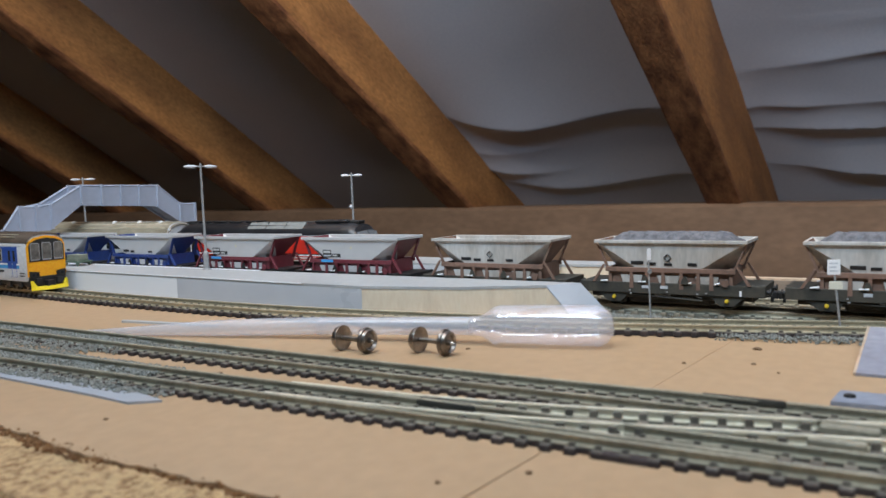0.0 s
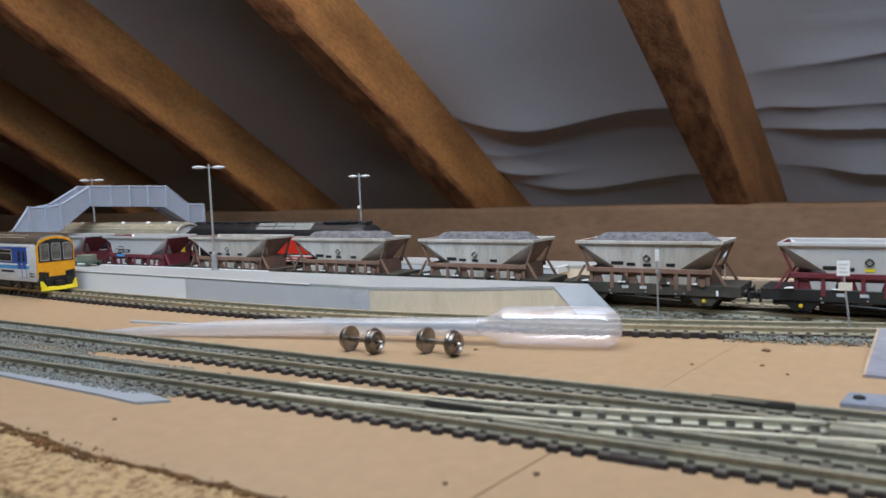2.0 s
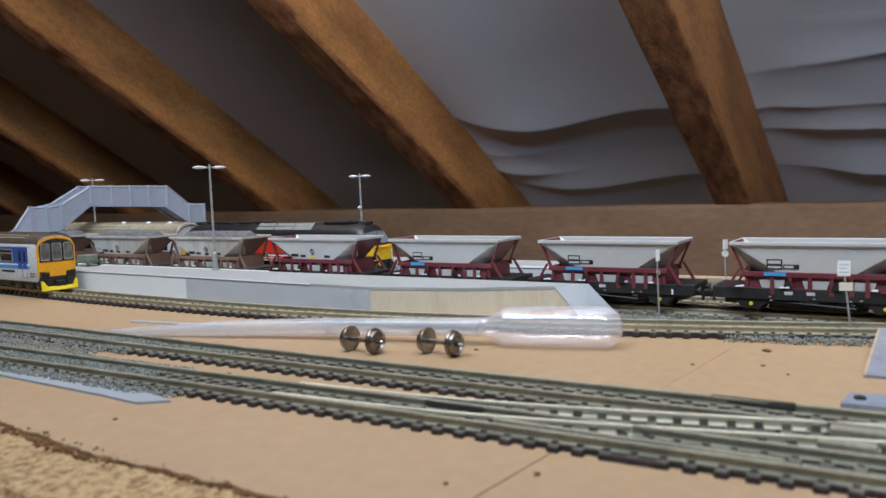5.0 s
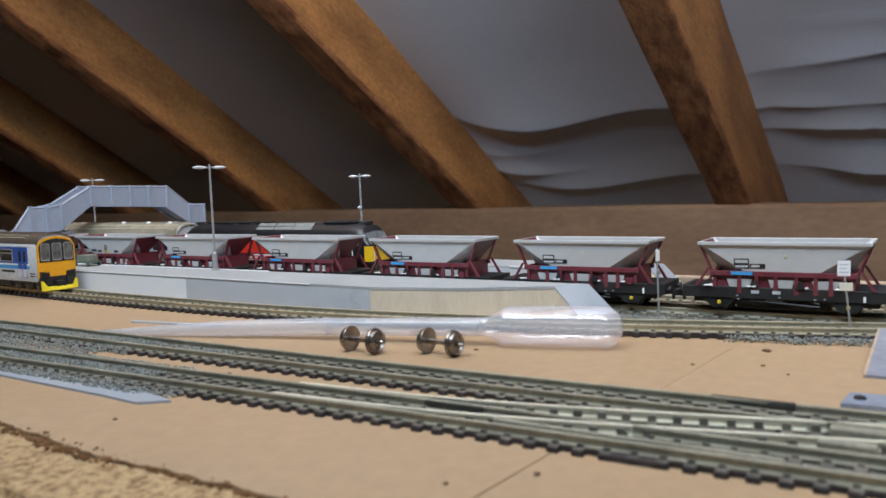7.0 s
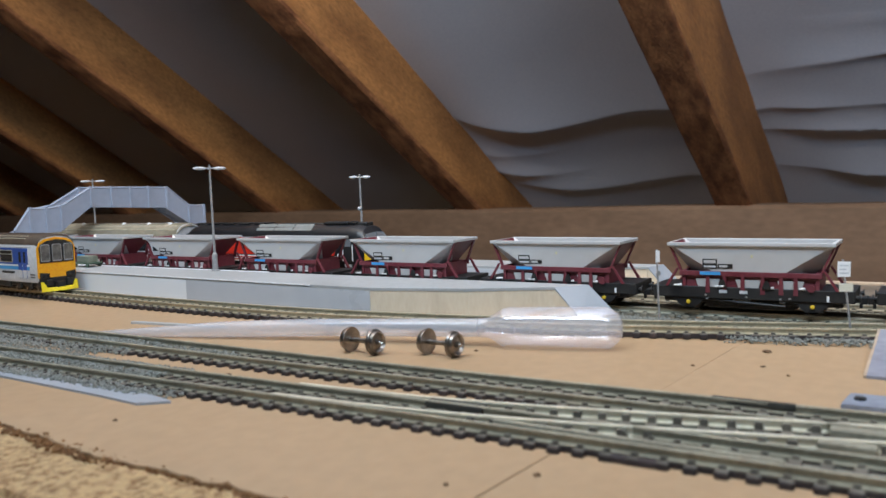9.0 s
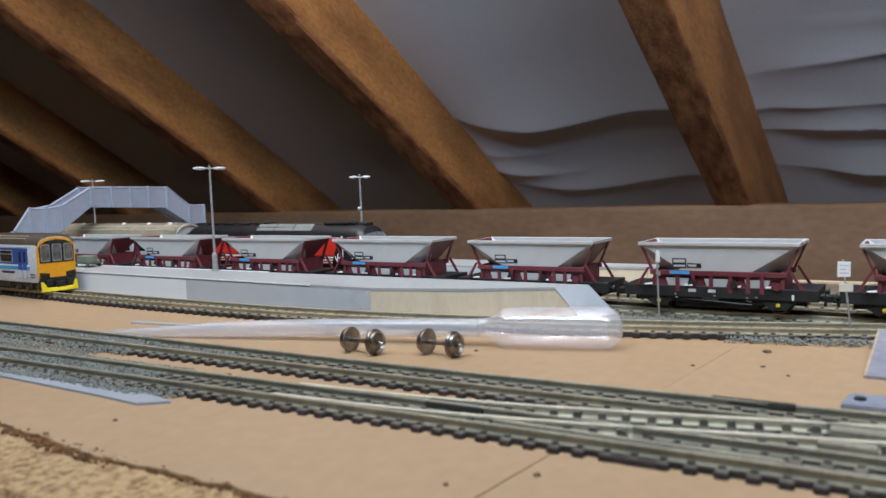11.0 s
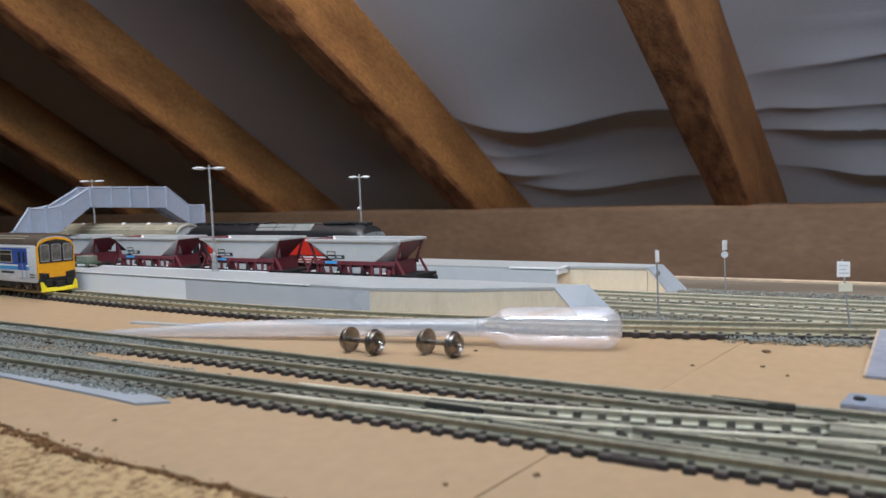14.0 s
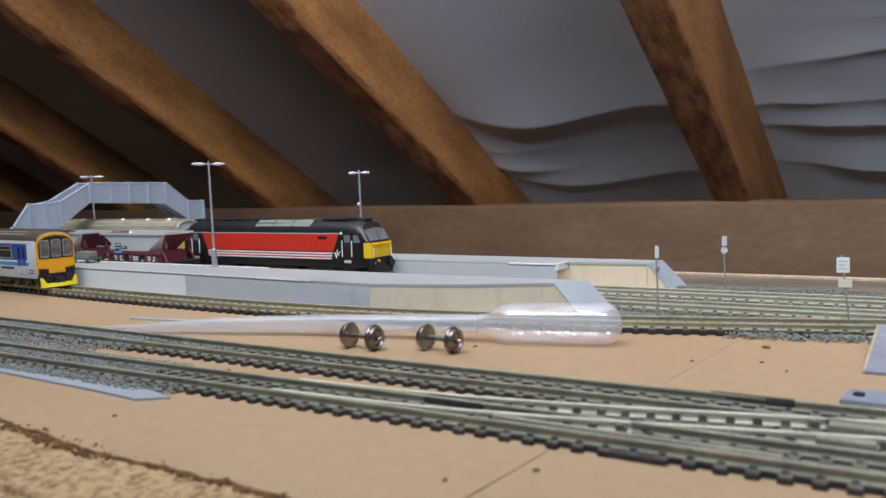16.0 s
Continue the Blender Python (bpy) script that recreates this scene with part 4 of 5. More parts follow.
# ---- yellow-ended railcar ----
def railcar():
    root = thing("diesel_railcar", -355.4, 224.0, RAIL_TOP, "blue and white diesel railcar with yellow cab front", "railcar", rz=-3.2)
    H = 9.3
    bm = bmesh.new()
    rings = [body_ring(x, H, 4.6, 22.2, 27.0, 0.5) for x in (-134, -60, -1.6)] + [body_ring(-0.3, H - 0.3, 4.7, 21.8, 26.3, 0.5), body_ring(0, H - 0.9, 5.0, 21.2, 25.5, 0.5)]
    loft(bm, rings)
    part("body", bm, "grey", root, "pale grey body shell", smooth=True)
    # dark roof
    bm = bmesh.new()
    rows = []
    for x in (-134, -60, -1.4, 0.1):
        rows.append([(x, y * (1 if x < 0 else 0.97), z + (0.25 if x < 0 else -0.5)) for _, y, z in body_ring(0, H + 0.05, 4.6, 22.3, 27.0)[2:-2]])
    loft(bm, rows, caps=False, closed=False)
    part("roof", bm, "brownblack", root, "dark brown ribbed roof", smooth=True)
    for y in (-7.9, -6.0, -3.2, 3.2, 6.0):
        bm = bmesh.new()
        z = 22.3 + 4.7 * (1 - (abs(y) / 9.3) ** 2) ** 0.4
        rod(bm, (-134, y, z + 0.15), (-12 if abs(y) > 5 else -8, y, z + 0.15), 0.28, n=6)
        part("roof_rib", bm, "batten_grey" if y < -5 else "brownblack", root)
    for q in (-1, 1):
        plate("blue_band", "navy", root, [(-134, 13.0), (-8.2, 13.0), (-8.2, 20.8), (-134, 20.8)], q * H, q, 0.08, "royal blue window band")
        plate("white_stripe", "white", root, [(-134, 12.2), (-7.0, 12.2), (-7.0, 12.95), (-134, 12.95)], q * H, q, 0.08)
        plate("pale_stripe", "sky", root, [(-134, 10.5), (-7.0, 10.5), (-7.0, 12.1), (-134, 12.1)], q * H, q, 0.08, "light blue stripe")
        plate("cantrail", "white", root, [(-134, 21.3), (-3.0, 21.3), (-3.0, 22.0), (-134, 22.0)], q * H, q, 0.12)
        for k, (a, b) in enumerate(((-17.0, -13.4), (-12.8, -9.4))):
            d = plate("door", "navy", root, [(a, 6.5), (b, 6.5), (b, 20.6), (a, 20.6)], q * H, q, 0.14, "blue sliding door leaf")
            plate("door_window", "glass_dark", d, [(a + 0.8, 14.0), (b - 0.8, 14.0), (b - 0.8, 19.0), (a + 0.8, 19.0)], q * (H + 0.12), q, 0.08)
            plate("door_skirt", "grey", d, [(a + 0.05, 6.6), (b - 0.05, 6.6), (b - 0.05, 10.4), (a + 0.05, 10.4)], q * (H + 0.12), q, 0.06)
        for k in range(7):
            x = -34 - k * 14
            w = plate("window", "batten_grey", root, [(x, 13.8), (x + 12, 13.8), (x + 12, 19.8), (x, 19.8)], q * H, q, 0.14, "pale-framed window")
            plate("pane", "glass_dark", w, [(x + 0.6, 14.2), (x + 11.4, 14.2), (x + 11.4, 17.6), (x + 0.6, 17.6)], q * (H + 0.12), q, 0.08)
            plate("pane", "glass_dark", w, [(x + 0.6, 18.0), (x + 11.4, 18.0), (x + 11.4, 19.4), (x + 0.6, 19.4)], q * (H + 0.12), q, 0.08)
        plate("lettering", "charcoal", root, [(-33, 8.6), (-21, 8.6), (-21, 9.6), (-33, 9.6)], q * H, q, 0.06)
        for z in (7.0, 8.2):
            plate("rail_mark", "black", root, [(-6.8, z), (-2.6, z), (-2.6, z + 0.5), (-6.8, z + 0.5)], q * H, q, 0.08)
    # cab front

    def face(name, mat, pts, x0, x1, label="", over=root):
        b2 = bmesh.new()
        loft(b2, [[(x0, y, z) for y, z in pts], [(x1, y, z) for y, z in pts]])
        return part(name, b2, mat, over, label)
    arch = [(-9.1, 6.8), (9.1, 6.8), (9.1, 21.0), (8.2, 23.2), (5.5, 24.9), (0, 25.8), (-5.5, 24.9), (-8.2, 23.2), (-9.1, 21.0)]
    front = face("cab_front", "yellow", arch, -1.2, 0.35, "orange-yellow cab front")
    face("window_surround", "black", [(-8.3, 13.8), (8.3, 13.8), (8.5, 20.8), (7.6, 22.6), (4.5, 24.0), (0, 24.6), (-4.5, 24.0), (-7.6, 22.6), (-8.5, 20.8)], 0.3, 0.6, "black window surround", front)
    for y0, y1 in ((-7.9, -3.3), (-2.4, 2.4), (3.3, 7.9)):
        face("window_frame", "lampgrey", [(y0 + 0.1, 14.6), (y0 + 0.5, 14.3), (y1 - 0.5, 14.3), (y1 - 0.1, 14.6), (y1 - 0.1, 21.8), (y1 - 0.7, 22.5), (y0 + 0.7, 22.5), (y0 + 0.1, 21.8)], 0.5, 0.8, "silver window frame", front)
        face("pane", "cabglass", [(y0 + 0.35, 14.9), (y1 - 0.35, 14.9), (y1 - 0.35, 21.6), (y1 - 1, 22.2), (y0 + 1, 22.2), (y0 + 0.35, 21.6)], 0.7, 0.88, "", front)
    for q in (-1, 1):
        face("lamp_cluster", "black", [tuple(p) for p in ([(q * 8.7, 6.3), (q * 4.2, 6.3), (q * 4.2, 8.8), (q * 8.7, 9.4)] if q < 0 else [(q * 4.2, 6.3), (q * 8.7, 6.3), (q * 8.7, 9.4), (q * 4.2, 8.8)])], 0.3, 0.8, "black lamp cluster", front)
        for d in (5.0, 7.0):
            bm = bmesh.new()
            turned(bm, [(0.7, 0.2), (0.8, 0.7), (1.05, 0.6), (1.1, 0.2)], 10, "X", (0, q * d, 7.7))
            part("headlight", bm, "glass_dark", front)
    bm = bmesh.new()
    box(bm, -3, 0.6, -8.8, 8.8, 2.0, 6.9, 0.5)
    box(bm, 0.5, 3.4, -2.0, 2.0, 1.8, 4.8, 0.4)
    box(bm, 0.5, 2.4, -6.4, -3.4, 2.8, 6.0, 0.4)
    box(bm, 0.5, 2.4, 3.4, 6.4, 2.8, 6.0, 0.4)
    part("coupler", bm, "black", root, "black coupler and hoses")
    # plough: curved lemon blade with dropped middle
    bm = bmesh.new()
    top, bot = [], []
    for k in range(21):
        y = -8.8 + k * 0.88
        x = 4.2 - abs(y) * 0.22
        zt = 5.0 if abs(y) > 7.6 else (3.6 if abs(y) > 6.4 else 2.3)
        top.append((x - 0.6, y, zt))
        bot.append((x, y, 0.5))
    loft(bm, [top, bot, [(x - 0.7, y, z) for x, y, z in bot], [(x - 0.7, y, z) for x, y, z in top], top], caps=False, closed=False)
    part("snow_plough", bm, "lemon", root, "lemon yellow snow plough blade", smooth=True)
    bm = bmesh.new()
    for k in range(6):
        x0 = -60 - k * 9 if k < 4 else -34 - (k - 4) * 6
        for q in (-1, 1):
            box(bm, x0, x0 + 6.5, *sorted((q * 5, q * 8.2)), 1.8, 4.6, 0.3)
    part("underfloor_box", bm, "black", root)
    bogie(root, -19)
    bogie(root, -112)


M["brownblack"] = material("brown_black_roof", (0.05, 0.035, 0.025), 0.5, scale=70, second=(0.09, 0.065, 0.045), mix=0.8)
M["cabglass"] = material("cab_glass", (0.22, 0.205, 0.18), 0.1, scale=200, second=(0.07, 0.065, 0.06), mix=0.9)
railcar()


# ---- footbridge ----
def footbridge():
    root = thing("footbridge", -430, 300, 0, "blue-grey plastic station footbridge over the tracks", "footbridge")
    oy = 300
    # outline of one parapet in (y, z): top edge and bottom edge
    top = [(243.5, 30.5), (252.4, 42), (262, 41.6), (271.7, 43), (290.4, 52.9), (344.8, 51.9), (362, 39.6), (374.6, 39.3)]
    bot = [(243.5, 26), (252.4, 29), (262, 28.4), (269.8, 28.4), (289.6, 41.6), (342.5, 39.2), (361, 28.2), (374.2, 26.6)]
    for x in (8, -3.5):
        bm = bmesh.new()
        cut = 0 if x > 0 else 2
        a = [(y - oy, z) for y, z in top[cut:]]
        b = [(y - oy, z) for y, z in bot[cut:]]
        loft(bm, [[(x, y0, t0), (x - 0.9, y0, t0), (x - 0.9, c0, u0), (x, c0, u0)] for (y0, t0), (c0, u0) in zip(a, b)])
        par = part("parapet", bm, "bridge", root, "panelled parapet")
        bm = bmesh.new()
        for (y0, t0), (y1, t1) in zip(a, a[1:]):
            rod(bm, (x - 0.4, y0, t0 + 0.1), (x - 0.4, y1, t1 + 0.1), 0.75, n=6)
        part("handrail", bm, "bridge", par)
        for y in (252.6, 262, 271, 290.2)[cut:] + (304, 317.2, 330.5, 344.2, 361.6, 374):
            zt = np.interp(y, [p[0] for p in top], [p[1] for p in top])
            zb = np.interp(y, [p[0] for p in bot], [p[1] for p in bot])
            bm = bmesh.new()
            box(bm, x - 1.2, x + 0.9, y - oy - 0.75, y - oy + 0.75, zb, zt + 0.9, 0.15)
            part("panel_post", bm, "bridge", par)
    bm = bmesh.new()
    d = [(y - oy, z + 1.6) for y, z in bot]
    for (y0, z0), (y1, z1) in zip(d, d[1:]):
        loft(bm, [[(-3.4, y0, z0), (7.0, y0, z0), (7.0, y0, z0 + 0.8), (-3.4, y0, z0 + 0.8)], [(-3.4, y1, z1), (7.0, y1, z1), (7.0, y1, z1 + 0.8), (-3.4, y1, z1 + 0.8)]])
    part("walkway", bm, "bridge", root)
    for y in (250, 268):
        for x in (-2.6, 6.0):
            bm = bmesh.new()
            rod(bm, (x, y - oy - 6, 10.9), (x, y - oy - 6, 29.5), 1.0, n=10)
            part("leg", bm, "bridge", root)
    for y in (352, 372):
        for x in (-2.6, 6.0):
            bm = bmesh.new()
            rod(bm, (x, y - oy, -0.5), (x, y - oy, 29.5), 1.0, n=10)
            part("leg", bm, "bridge", root)


footbridge()


# ---- platform lamps, signs, trolley ----
def platform_lamp(x, y, z, top, lean, arm, turn, label):
    root = thing("platform_lamp", x, y, z, label, "lamp post", "platform lamps")
    h = top - z
    bm = bmesh.new()
    turned(bm, [(0, 1.9), (0.4, 1.9), (0.7, 1.35), (7.8, 1.2), (8.6, 0.7)], 14, "Z")
    part("base", bm, "lampgrey", root)
    bm = bmesh.new()
    rod(bm, (0, 0, 8), (lean[0], lean[1], h), 0.62, 0.5, 10)
    part("post", bm, "lampgrey", root)
    if arm < 6:
        bm = bmesh.new()
        bmesh.ops.create_icosphere(bm, subdivisions=2, radius=1.0)
        for v in bm.verts:
            v.co += Vector((lean[0] * 0.65 - 0.7, lean[1] * 0.65 - 0.5, h * 0.6))
        part("loudspeaker", bm, "lampwhite", root, "small pale round loudspeaker", smooth=True)
    c, s = math.cos(math.radians(turn)), math.sin(math.radians(turn))
    for q in (-1, 1):
        bm = bmesh.new()
        rod(bm, (lean[0], lean[1], h - 1.6), (lean[0] + q * c * arm * 0.4, lean[1] + q * s * arm * 0.4, h - 1.4), 0.4, n=8)
        a = part("arm", bm, "lampgrey", root)
        bm = bmesh.new()
        rings = []
        for k in range(9):
            u = k / 8
            r = 0.85 * math.sin(math.pi * (0.12 + 0.82 * u)) ** 0.6
            px, py = lean[0] + q * c * arm * (0.25 + 0.75 * u), lean[1] + q * s * arm * (0.25 + 0.75 * u)
            rings.append([(px - s * r * 1.3 * math.cos(t), py + c * r * 1.3 * math.cos(t), h - 1.5 + r * 0.95 * math.sin(t)) for t in [2 * math.pi * i / 12 for i in range(12)]])
        loft(bm, rings)
        part("lantern", bm, "lampwhite", a, "pale grey oval lantern", smooth=True)


M["lampwhite"] = material("pale_grey_plastic", (0.60, 0.61, 0.63), 0.4, scale=90, second=(0.5, 0.51, 0.53), mix=0.7)
platform_lamp(-287, 259.4, 11.2, 60.4, (-0.9, 0.5), 8.4, 78, "grey double-headed lamp post on the platform edge")
platform_lamp(-253, 328, 10.8, 54.6, (-0.3, 0), 5.4, 40, "slim grey double-headed lamp post on far platform")
platform_lamp(-474, 328, 10.8, 59.3, (-0.3, 0), 7.4, 60, "dim grey double-headed lamp post by the footbridge")


M["cream"] = material("cream_paint", (0.72, 0.68, 0.56), 0.5, scale=200, second=(0.6, 0.56, 0.45), mix=0.7)


def sign_post(x, y, top, lean, plates, label):
    root = thing("trackside_sign", x, y, 0, label, "track sign", "trackside signs")
    bm = bmesh.new()
    rod(bm, (0, 0, 0), (lean, 0, top), 0.32, 0.28, 8)
    turned(bm, [(0, 1.0), (0.5, 0.9), (0.6, 0.3)], 10, "Z")
    part("post", bm, "lampgrey", root)
    for kind, z0, z1, half, turn, mat, lab in plates:
        bm = bmesh.new()
        lx = lean * (z0 + z1) / 2 / top
        if kind == "disc":
            turned(bm, [(-0.55, 0.1), (-0.55, half), (-0.2, half), (-0.2, 0.1)], 18, "Y", (0, 0, 0))
            for v in bm.verts:
                v.co = Matrix.Rotation(math.radians(turn), 3, "Z") @ v.co + Vector((lx, 0, (z0 + z1) / 2))
        else:
            box(bm, -half, half, -0.55, -0.25, z0, z1, 0.06)
            for v in bm.verts:
                v.co = Matrix.Rotation(math.radians(turn), 3, "Z") @ v.co + Vector((lx, 0, 0))
        p = part("plate", bm, mat, root, lab)
        if kind == "bars":
            for k in range(3):
                bm = bmesh.new()
                box(bm, -half * 0.7, half * (0.7 - 0.3 * (k % 2)), -0.6, -0.54, z1 - 1.3 - k * 1.1, z1 - 0.9 - k * 1.1)
                for v in bm.verts:
                    v.co = Matrix.Rotation(math.radians(turn), 3, "Z") @ v.co + Vector((lx, 0, 0))
                part("text_bar", bm, "grey", p)


sign_post(-21.1, 253.6, 22.6, -2.4, [("bars", 17.6, 22.0, 1.7, 12, "white", "white plate with faint grey writing"), ("flat", 13.4, 15.7, 1.8, 12, "cream", "cream rectangular plate")], "white and cream trackside sign on thin post")
sign_post(-76.6, 253.6, 24.8, -0.6, [("flat", 20.6, 24.4, 0.7, 50, "white", "white narrow plate"), ("disc", 16.2, 17.8, 0.85, 60, "lampgrey", "grey round disc")], "thin trackside post with white plate seen nearly edge-on")
sign_post(-74.5, 339.2, 21.4, -0.7, [("flat", 17.2, 21.2, 1.5, 66, "white", "white narrow plate"), ("disc", 14.2, 16.6, 1.4, 30, "lampwhite", "pale round disc")], "far thin trackside post with white plate")


def trolley():
    root = thing("platform_trolley", -379, 256, 11.2, "green model platform trolley carrying a grey crate", "trolley")
    bm = bmesh.new()
    box(bm, -7, 7, -4, 4, 1.7, 2.6, 0.2)
    part("deck", bm, "green", root)
    for x in (-5, 5):
        for y in (-3.4, 3.4):
            bm = bmesh.new()
            turned(bm, [(y - 0.4, 0.3), (y - 0.4, 1.0), (y + 0.4, 1.0), (y + 0.4, 0.3)], 12, "Y", (x, 0, 1.0))
            part("wheel", bm, "green", root)
    bm = bmesh.new()
    box(bm, -4.6, 4.8, -3, 3, 2.6, 5.8, 0.3)
    part("crate", bm, "crate", root, "grey-green crate")


M["green"] = material("dark_green_plastic", (0.06, 0.10, 0.07), 0.5, scale=120, second=(0.1, 0.14, 0.1), mix=0.8)
M["crate"] = material("grey_green_plastic", (0.17, 0.19, 0.14), 0.6, scale=120, second=(0.24, 0.25, 0.2), mix=0.8)
trolley()


# ---- loose things on the board ----
def clear_plastic(name, lo, hi, gloss, rough):
    m = bpy.data.materials.new(name)
    m.use_nodes = True
    nt = m.node_tree
    b = nt.nodes["Principled BSDF"]
    b.inputs["Base Color"].default_value = (0.64, 0.66, 0.70, 1)
    b.inputs["Roughness"].default_value = max(0.09, rough)
    b.inputs["Specular IOR Level"].default_value = 1.0 if rough < 0.2 else 0.3
    tr = nt.nodes.new("ShaderNodeBsdfTransparent")
    tr.inputs[0].default_value = (0.97, 0.96, 0.98, 1)
    mix = nt.nodes.new("ShaderNodeMixShader")
    n = nt.nodes.new("ShaderNodeTexNoise")
    n.inputs["Scale"].default_value = 60
    mr = nt.nodes.new("ShaderNodeMapRange")
    mr.inputs[3].default_value, mr.inputs[4].default_value = lo, hi
    nt.links.new(n.outputs["Fac"], mr.inputs[0])
    nt.links.new(mr.outputs[0], mix.inputs[0])
    nt.links.new(tr.outputs[0], mix.inputs[1])
    nt.links.new(b.outputs[0], mix.inputs[2])
    gl = nt.nodes.new("ShaderNodeBsdfGlossy")
    gl.inputs["Color"].default_value, gl.inputs["Roughness"].default_value = (gloss, gloss, gloss * 1.05, 1), rough
    add = nt.nodes.new("ShaderNodeAddShader")
    nt.links.new(mix.outputs[0], add.inputs[0])
    nt.links.new(gl.outputs[0], add.inputs[1])
    nt.links.new(add.outputs[0], nt.nodes["Material Output"].inputs["Surface"])
    return m


M["clear"] = clear_plastic("milky_clear_plastic", 0.30, 0.38, 0.10, 0.06)
M["clear_stem"] = clear_plastic("hazy_clear_plastic", 0.33, 0.45, 0.04, 0.22)


def tube_along(bm, path, n=28):
    """A round tube along points (x, y, z, radius)."""
    rings = []
    for i, (x, y, z, r) in enumerate(path):
        p, q = path[max(0, i - 1)], path[min(len(path) - 1, i + 1)]
        way = Vector((q[0] - p[0], q[1] - p[1], q[2] - p[2])).to_track_quat("X", "Z")
        rings.append([Vector((x, y, z)) + way @ Vector((0, r * math.cos(2 * math.pi * k / n), r * math.sin(2 * math.pi * k / n))) for k in range(n)])
    return loft(bm, rings)


def pipette():
    ob = thing("pipette", -113, 203.5, 0, "milky clear plastic dropper pipette lying on the board", "pipette")
    a, b = Vector((37.0, 10.1, 6.05)), Vector((0, 0, 5.4))
    way = (b - a).normalized()
    prof = [(-1.2, 0.3), (-0.9, 2.6), (0.6, 4.6), (2.6, 5.75), (5, 6.03), (31.5, 6.03), (32.8, 5.7), (36.6, 3.3), (37.8, 2.9), (40.4, 2.8)]
    bm = bmesh.new()
    tube_along(bm, [(*(a + way * s), r) for s, r in prof], 40)
    part("bulb", bm, "clear", ob, "swollen clear bulb", smooth=True)
    neck = a + way * 40.3
    bm = bmesh.new()
    tube_along(bm, [(neck.x, neck.y, neck.z, 2.78), (-25, -5.5, 4.7, 2.76), (-54, -12.0, 3.9, 2.8), (-72, -17.5, 3.3, 2.8), (-87, -22.5, 2.8, 2.6), (-105, -28.5, 2.0, 1.9), (-119, -33.5, 1.4, 1.3), (-130, -37.0, 1.0, 0.9)], 28)
    part("stem", bm, "clear_stem", ob, "tapering clear stem", smooth=True)
    for s in (-22, -36, -50):
        bm = bmesh.new()
        z = 4.78 - (-22 - s) * 0.027
        tube_along(bm, [(s, s * 0.222, z, 2.84), (s - 0.4, (s - 0.4) * 0.222, z, 2.84)], 24)
        part("graduation_ring", bm, "clear_stem", ob)
    root = thing("card_sliver", 0, 0, 0, "thin pale card sliver lying behind the pipette", "card sliver")
    bm = bmesh.new()
    slab(bm, [(-257, 190.5), (-255, 188.3), (-216, 193.6), (-213, 196.4)], 0, 0.7)
    part("sliver", bm, "platform", root)


def loose_wheelset(x, y, rz):
    root = thing("loose_wheelset", x, y, 0, "loose dark metal wagon wheels on an axle", "wheelset", "loose wheelsets", rz=rz)
    for s in (-1, 1):
        bm = bmesh.new()
        turned(bm, [(s * 4.2, 0.7), (s * 4.25, 3.1), (s * 4.1, 3.65), (s * 4.5, 3.75), (s * 5.0, 3.6), (s * 5.1, 3.2), (s * 6.1, 3.1), (s * 6.25, 2.8), (s * 5.9, 2.4), (s * 5.4, 2.2), (s * 5.5, 0.9), (s * 6.1, 0.8), (s * 6.1, 0.3)], 36, "X", (0, 0, 3.75))
        part("wheel", bm, "steel", root, smooth=True)
    bm = bmesh.new()
    rod(bm, (-6.6, 0, 3.75), (6.6, 0, 3.75), 0.75, n=14)
    part("axle", bm, "steel", root, smooth=True)
    for s in (-1, 1):
        bm = bmesh.new()
        rod(bm, (s * 6.5, 0, 3.75), (s * 7.7, 0, 3.75), 0.5, 0.12, 12)
        part("pinpoint", bm, "bright", root, "bright pointed axle end")


M["bright"] = material("bright_steel", (0.75, 0.74, 0.72), 0.2, 1.0)
pipette()
loose_wheelset(-140.6, 180.3, -4)
loose_wheelset(-117.9, 186.2, -5)


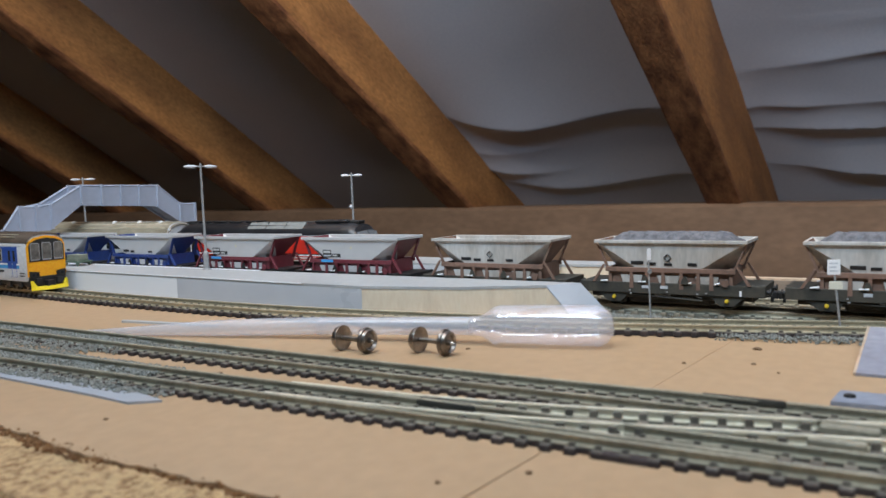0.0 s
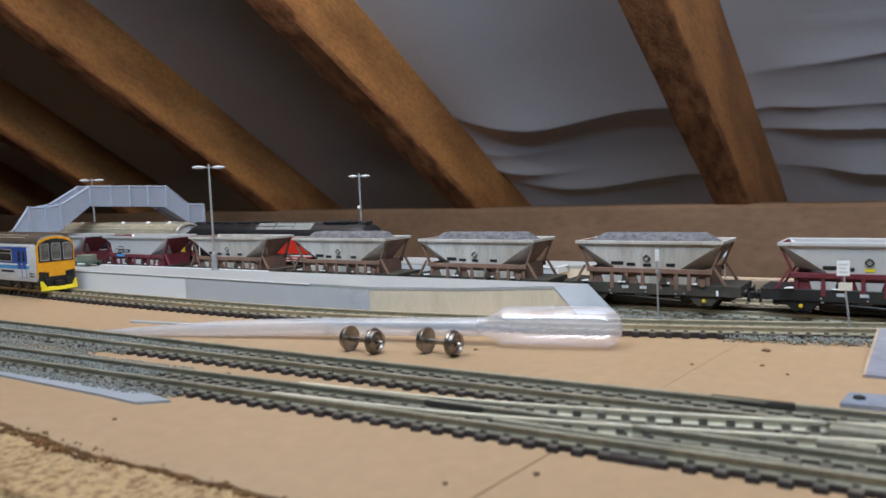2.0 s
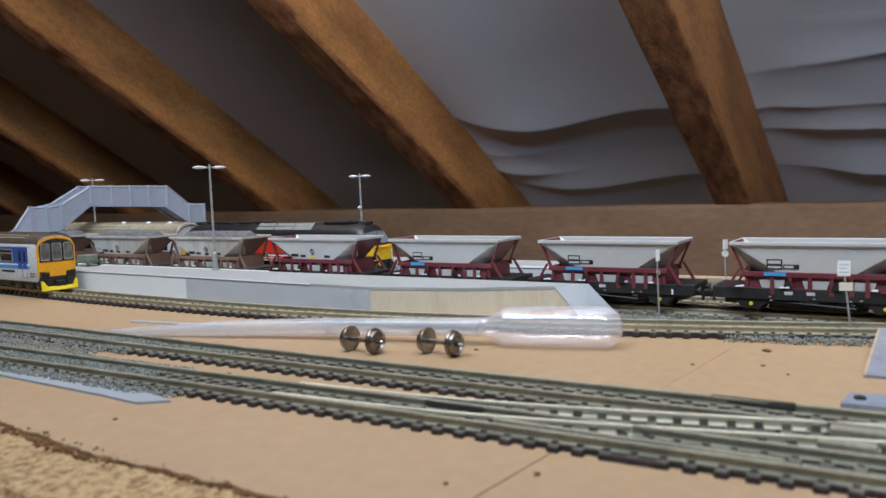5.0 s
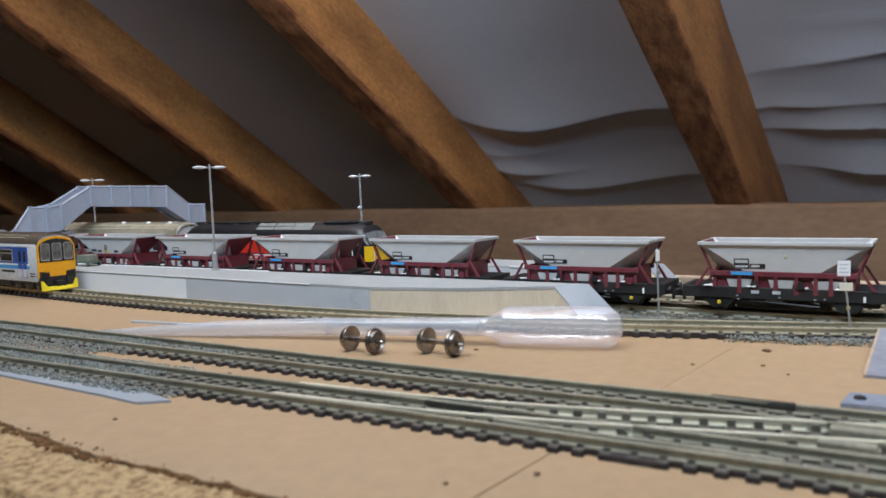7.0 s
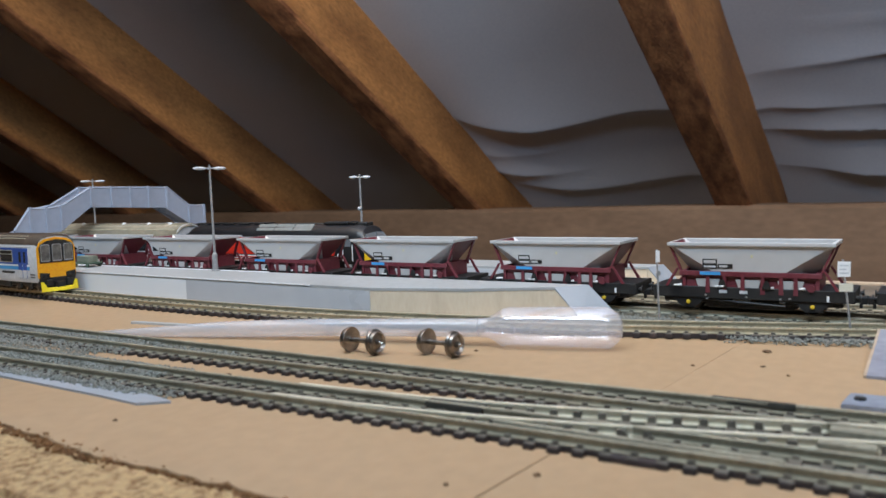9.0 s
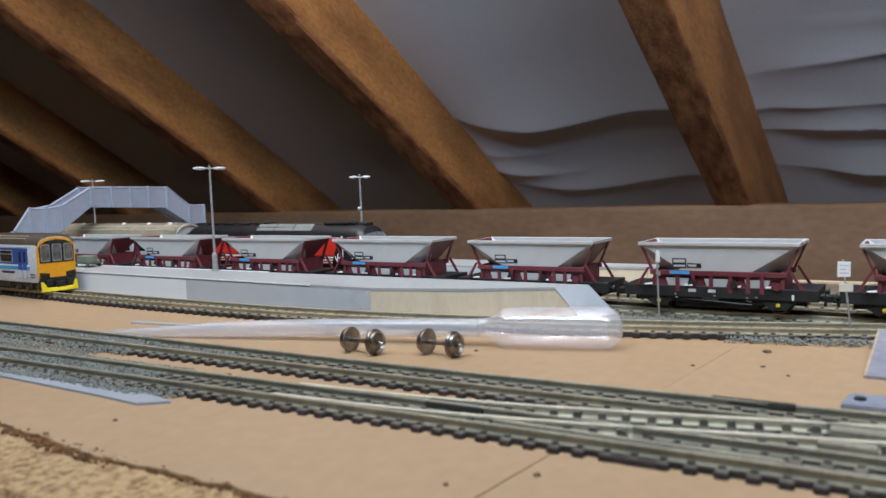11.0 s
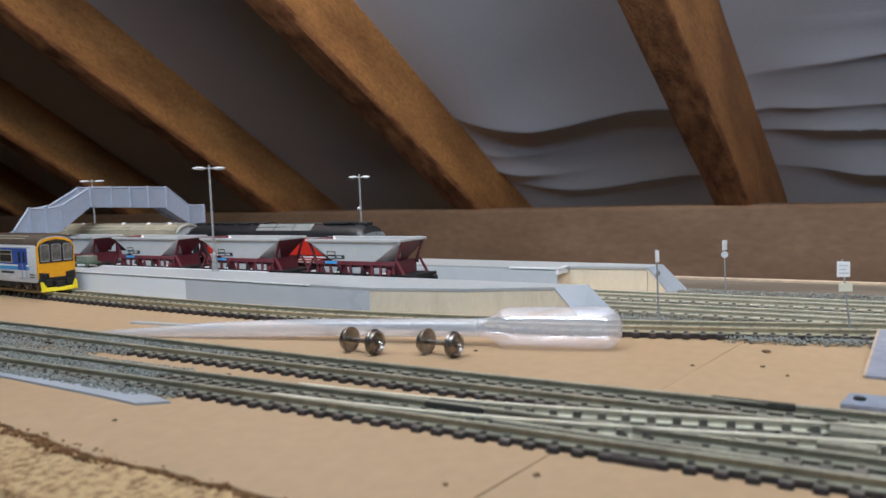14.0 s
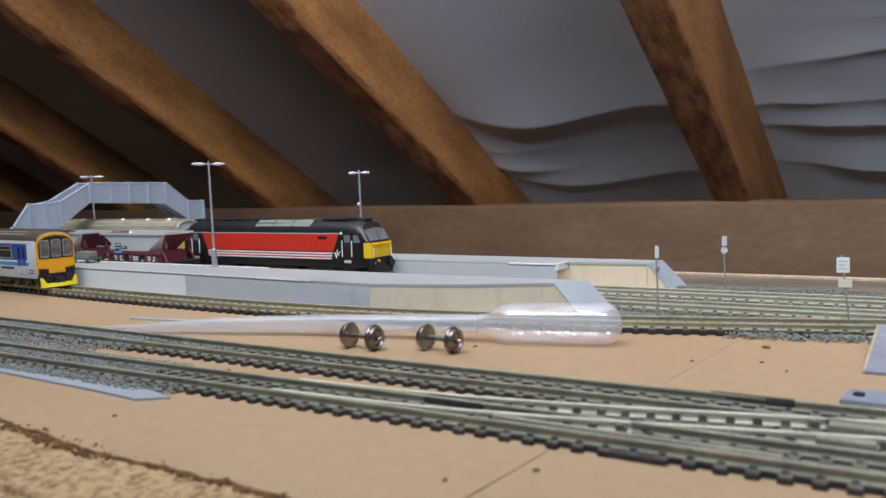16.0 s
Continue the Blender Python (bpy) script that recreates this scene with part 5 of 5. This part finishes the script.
def loose_sheets():
    # leaning grey card
    root = thing("grey_card", 0, 0, 0, "grey card sheet with pale cut edge propped on the board", "card sheet")
    bm = bmesh.new()
    a = [(-14.2, 204.3, 0.0), (45, 203, 0.0), (48, 238, 5.4), (-13.3, 239.5, 4.8)]
    loft(bm, [a, [(x, y, z + 0.7) for x, y, z in a]])
    part("sheet", bm, "cardgrey", root)
    bm = bmesh.new()
    loft(bm, [[(-14.5, 204.2, 0), (-13.9, 204.1, 0), (-13.0, 239.5, 4.85), (-13.6, 239.5, 4.85)], [(-14.5, 204.2, 0.7), (-13.9, 204.1, 0.7), (-13.0, 239.5, 5.65), (-13.6, 239.5, 5.65)]])
    part("cut_edge", bm, "batten", root, "pale cut edge")
    root = thing("point_lever_plate", -5, 181, 0, "blue-grey plastic plate with a dark hole beside the track", "plastic plate")
    bm = bmesh.new()
    slab(bm, [(-11.5, -5), (18, -4), (18, 5.5), (-10.5, 5)], 0, 0.9)
    part("base", bm, "darkplate", root)
    bm = bmesh.new()
    turned(bm, [(0.85, 1.2), (1.4, 1.1), (1.5, 0.5)], 14, "Z", (-8.4, 0, 0))
    part("pivot", bm, "black", root, "dark pivot stud")
    # pale strip under the ballast shoulder
    root = thing("plastic_strip", 0, 0, 0, "pale translucent plastic strip under the ballast edge", "plastic strip")
    bm = bmesh.new()
    slab(bm, [(-420, 117.4), (-213, 116.2), (-168, 114.8), (-154, 113.8), (-148, 118.5), (-160, 121), (-420, 121)], 0, 0.6)
    part("strip", bm, "rampgrey", root)
    for x, y, r in ((-38.9, 225.1, 1.5), (-52.5, 201.6, 0.7), (-36.8, 207.1, 0.7), (-112, 195.9, 0.9), (-55, 114.8, 0.8), (-156.7, 144.1, 1.0), (-148, 104, 0.7), (-66, 104.5, 0.7), (-30, 200, 0.5)):
        ob = thing("crumb", x, y, 0, "small dark brown crumb of dirt on the board", "crumb", "crumbs on the board")
        bm = bmesh.new()
        bmesh.ops.create_icosphere(bm, subdivisions=2, radius=r * 0.8)
        for v in bm.verts:
            v.co *= 1 + 0.35 * noise.noise(v.co * 1.3 + Vector((x, y, 0)))
            v.co.z = max(0, v.co.z * 0.5 + 0.1)
        part("grain", bm, "crumb", ob)


M["crumb"] = material("dark_dirt", (0.10, 0.055, 0.025), 0.9, scale=600, second=(0.19, 0.11, 0.06), mix=0.8, bump=0.0002)
M["darkplate"] = material("dark_blue_grey_plastic", (0.20, 0.22, 0.27), 0.5, scale=60, second=(0.27, 0.29, 0.34), mix=0.8)
M["cardgrey"] = material("blue_grey_card", (0.23, 0.23, 0.27), 0.6, scale=40, second=(0.29, 0.29, 0.33), mix=0.8)
loose_sheets()


# ---- ballast ----
def stones(name, label, regions, seed, size=(0.35, 0.68), mat="ballast", word="ballast"):
    """Loose stones scattered over strips: (x0, y0, x1, y1, half width, count, z)."""
    rng = random.Random(seed)
    verts, faces = [], []
    for x0, y0, x1, y1, half, count, z in regions:
        for _ in range(int(count * 1.7)):
            u = rng.random()
            v = rng.uniform(-1, 1)
            x, y = x0 + (x1 - x0) * u, y0 + (y1 - y0) * u + v * half
            r = rng.uniform(*size)
            if rng.random() < 0.5 * abs(v) ** 3:
                continue
            n = len(verts)
            zz = z * (1 - 0.7 * abs(v) ** 3) + rng.uniform(-0.3, 0.3)
            q = Euler((rng.random() * 6, rng.random() * 6, rng.random() * 6)).to_matrix()
            for p in ((1, 0, 0), (-1, 0, 0), (0, 1, 0), (0, -1, 0), (0, 0, 1), (0, 0, -1)):
                w = q @ Vector(p) * r * rng.uniform(0.6, 1.1)
                verts.append(((x + w.x) * MM, (y + w.y) * MM, max(0.05 if z > 0 else -1.2, zz + w.z) * MM))
            for f in ((0, 2, 4), (2, 1, 4), (1, 3, 4), (3, 0, 4), (2, 0, 5), (1, 2, 5), (3, 1, 5), (0, 3, 5)):
                faces.append([n + i for i in f])
    me = bpy.data.meshes.new(name)
    me.from_pydata(verts, [], faces)
    me.materials.append(M[mat])
    tagged(new(name, me), label, word, kind="stuff")


stones("ballast", "grey granite chippings round the front tracks", [
    (-520, 128, -168, 132.5, 10.5, 9000, 1.5), (-520, 158, -205, 158.5, 10.5, 8000, 1.5), (-205, 158.5, -170, 158.6, 5.5, 260, 1.2),
    (-430, 119.6, -160, 120.6, 2.4, 1400, 0.9), (-520, 145, -215, 146, 4, 1500, 0.6), (-168, 124.5, -150, 122, 3.5, 140, 0.5)], 3)
stones("ballast", "grey granite chippings round the running tracks", [
    (-130, 258, -20, 256, 5.5, 1500, 1.2), (-200, TRAIN_Y, 200, TRAIN_Y, 8, 4200, 1.1), (-240, 300, 200, 301, 9, 4500, 1.1),
    (-110, 286, 150, 287, 6, 2200, 1.0), (-95, 318, 120, 318, 8, 2600, 1.0), (-92, 332, 60, 335, 7, 1100, 0.8),
    (-52, 237.5, 10, 248.5, 4.5, 620, 1.0), (-130, 248, -60, 252, 3.5, 380, 0.8)], 5)
stones("edge_crumbs", "dark brown crumbs along the sawn board edge", [
    (-230, 92, -146, 89.5, 1.6, 260, -0.7), (-146, 89.5, -60, 86.8, 1.0, 170, -0.7), (-150, 88.8, -125, 87.6, 2.4, 120, -0.6)], 9, (0.3, 0.8), "ragged", "crumbs")


# ---- what moves ----
def motions():
    for ob, j in WAGONS:
        walk(ob, [(t, pose(at_train(j, t) * MM, TRAIN_Y * MM, RAIL_TOP * MM)) for t in (0.0, 4.0, 8.0, 12.0, 16.0)])
    turn = math.degrees(SPEED / 3.1)
    rows = [k * 2 / 30 for k in range(241)]
    for ax, sx in AXLES:
        walk(ax, [(t, pose(sx * MM, 0, 3.1 * MM, 0, -turn * t, 0)) for t in rows])


motions()
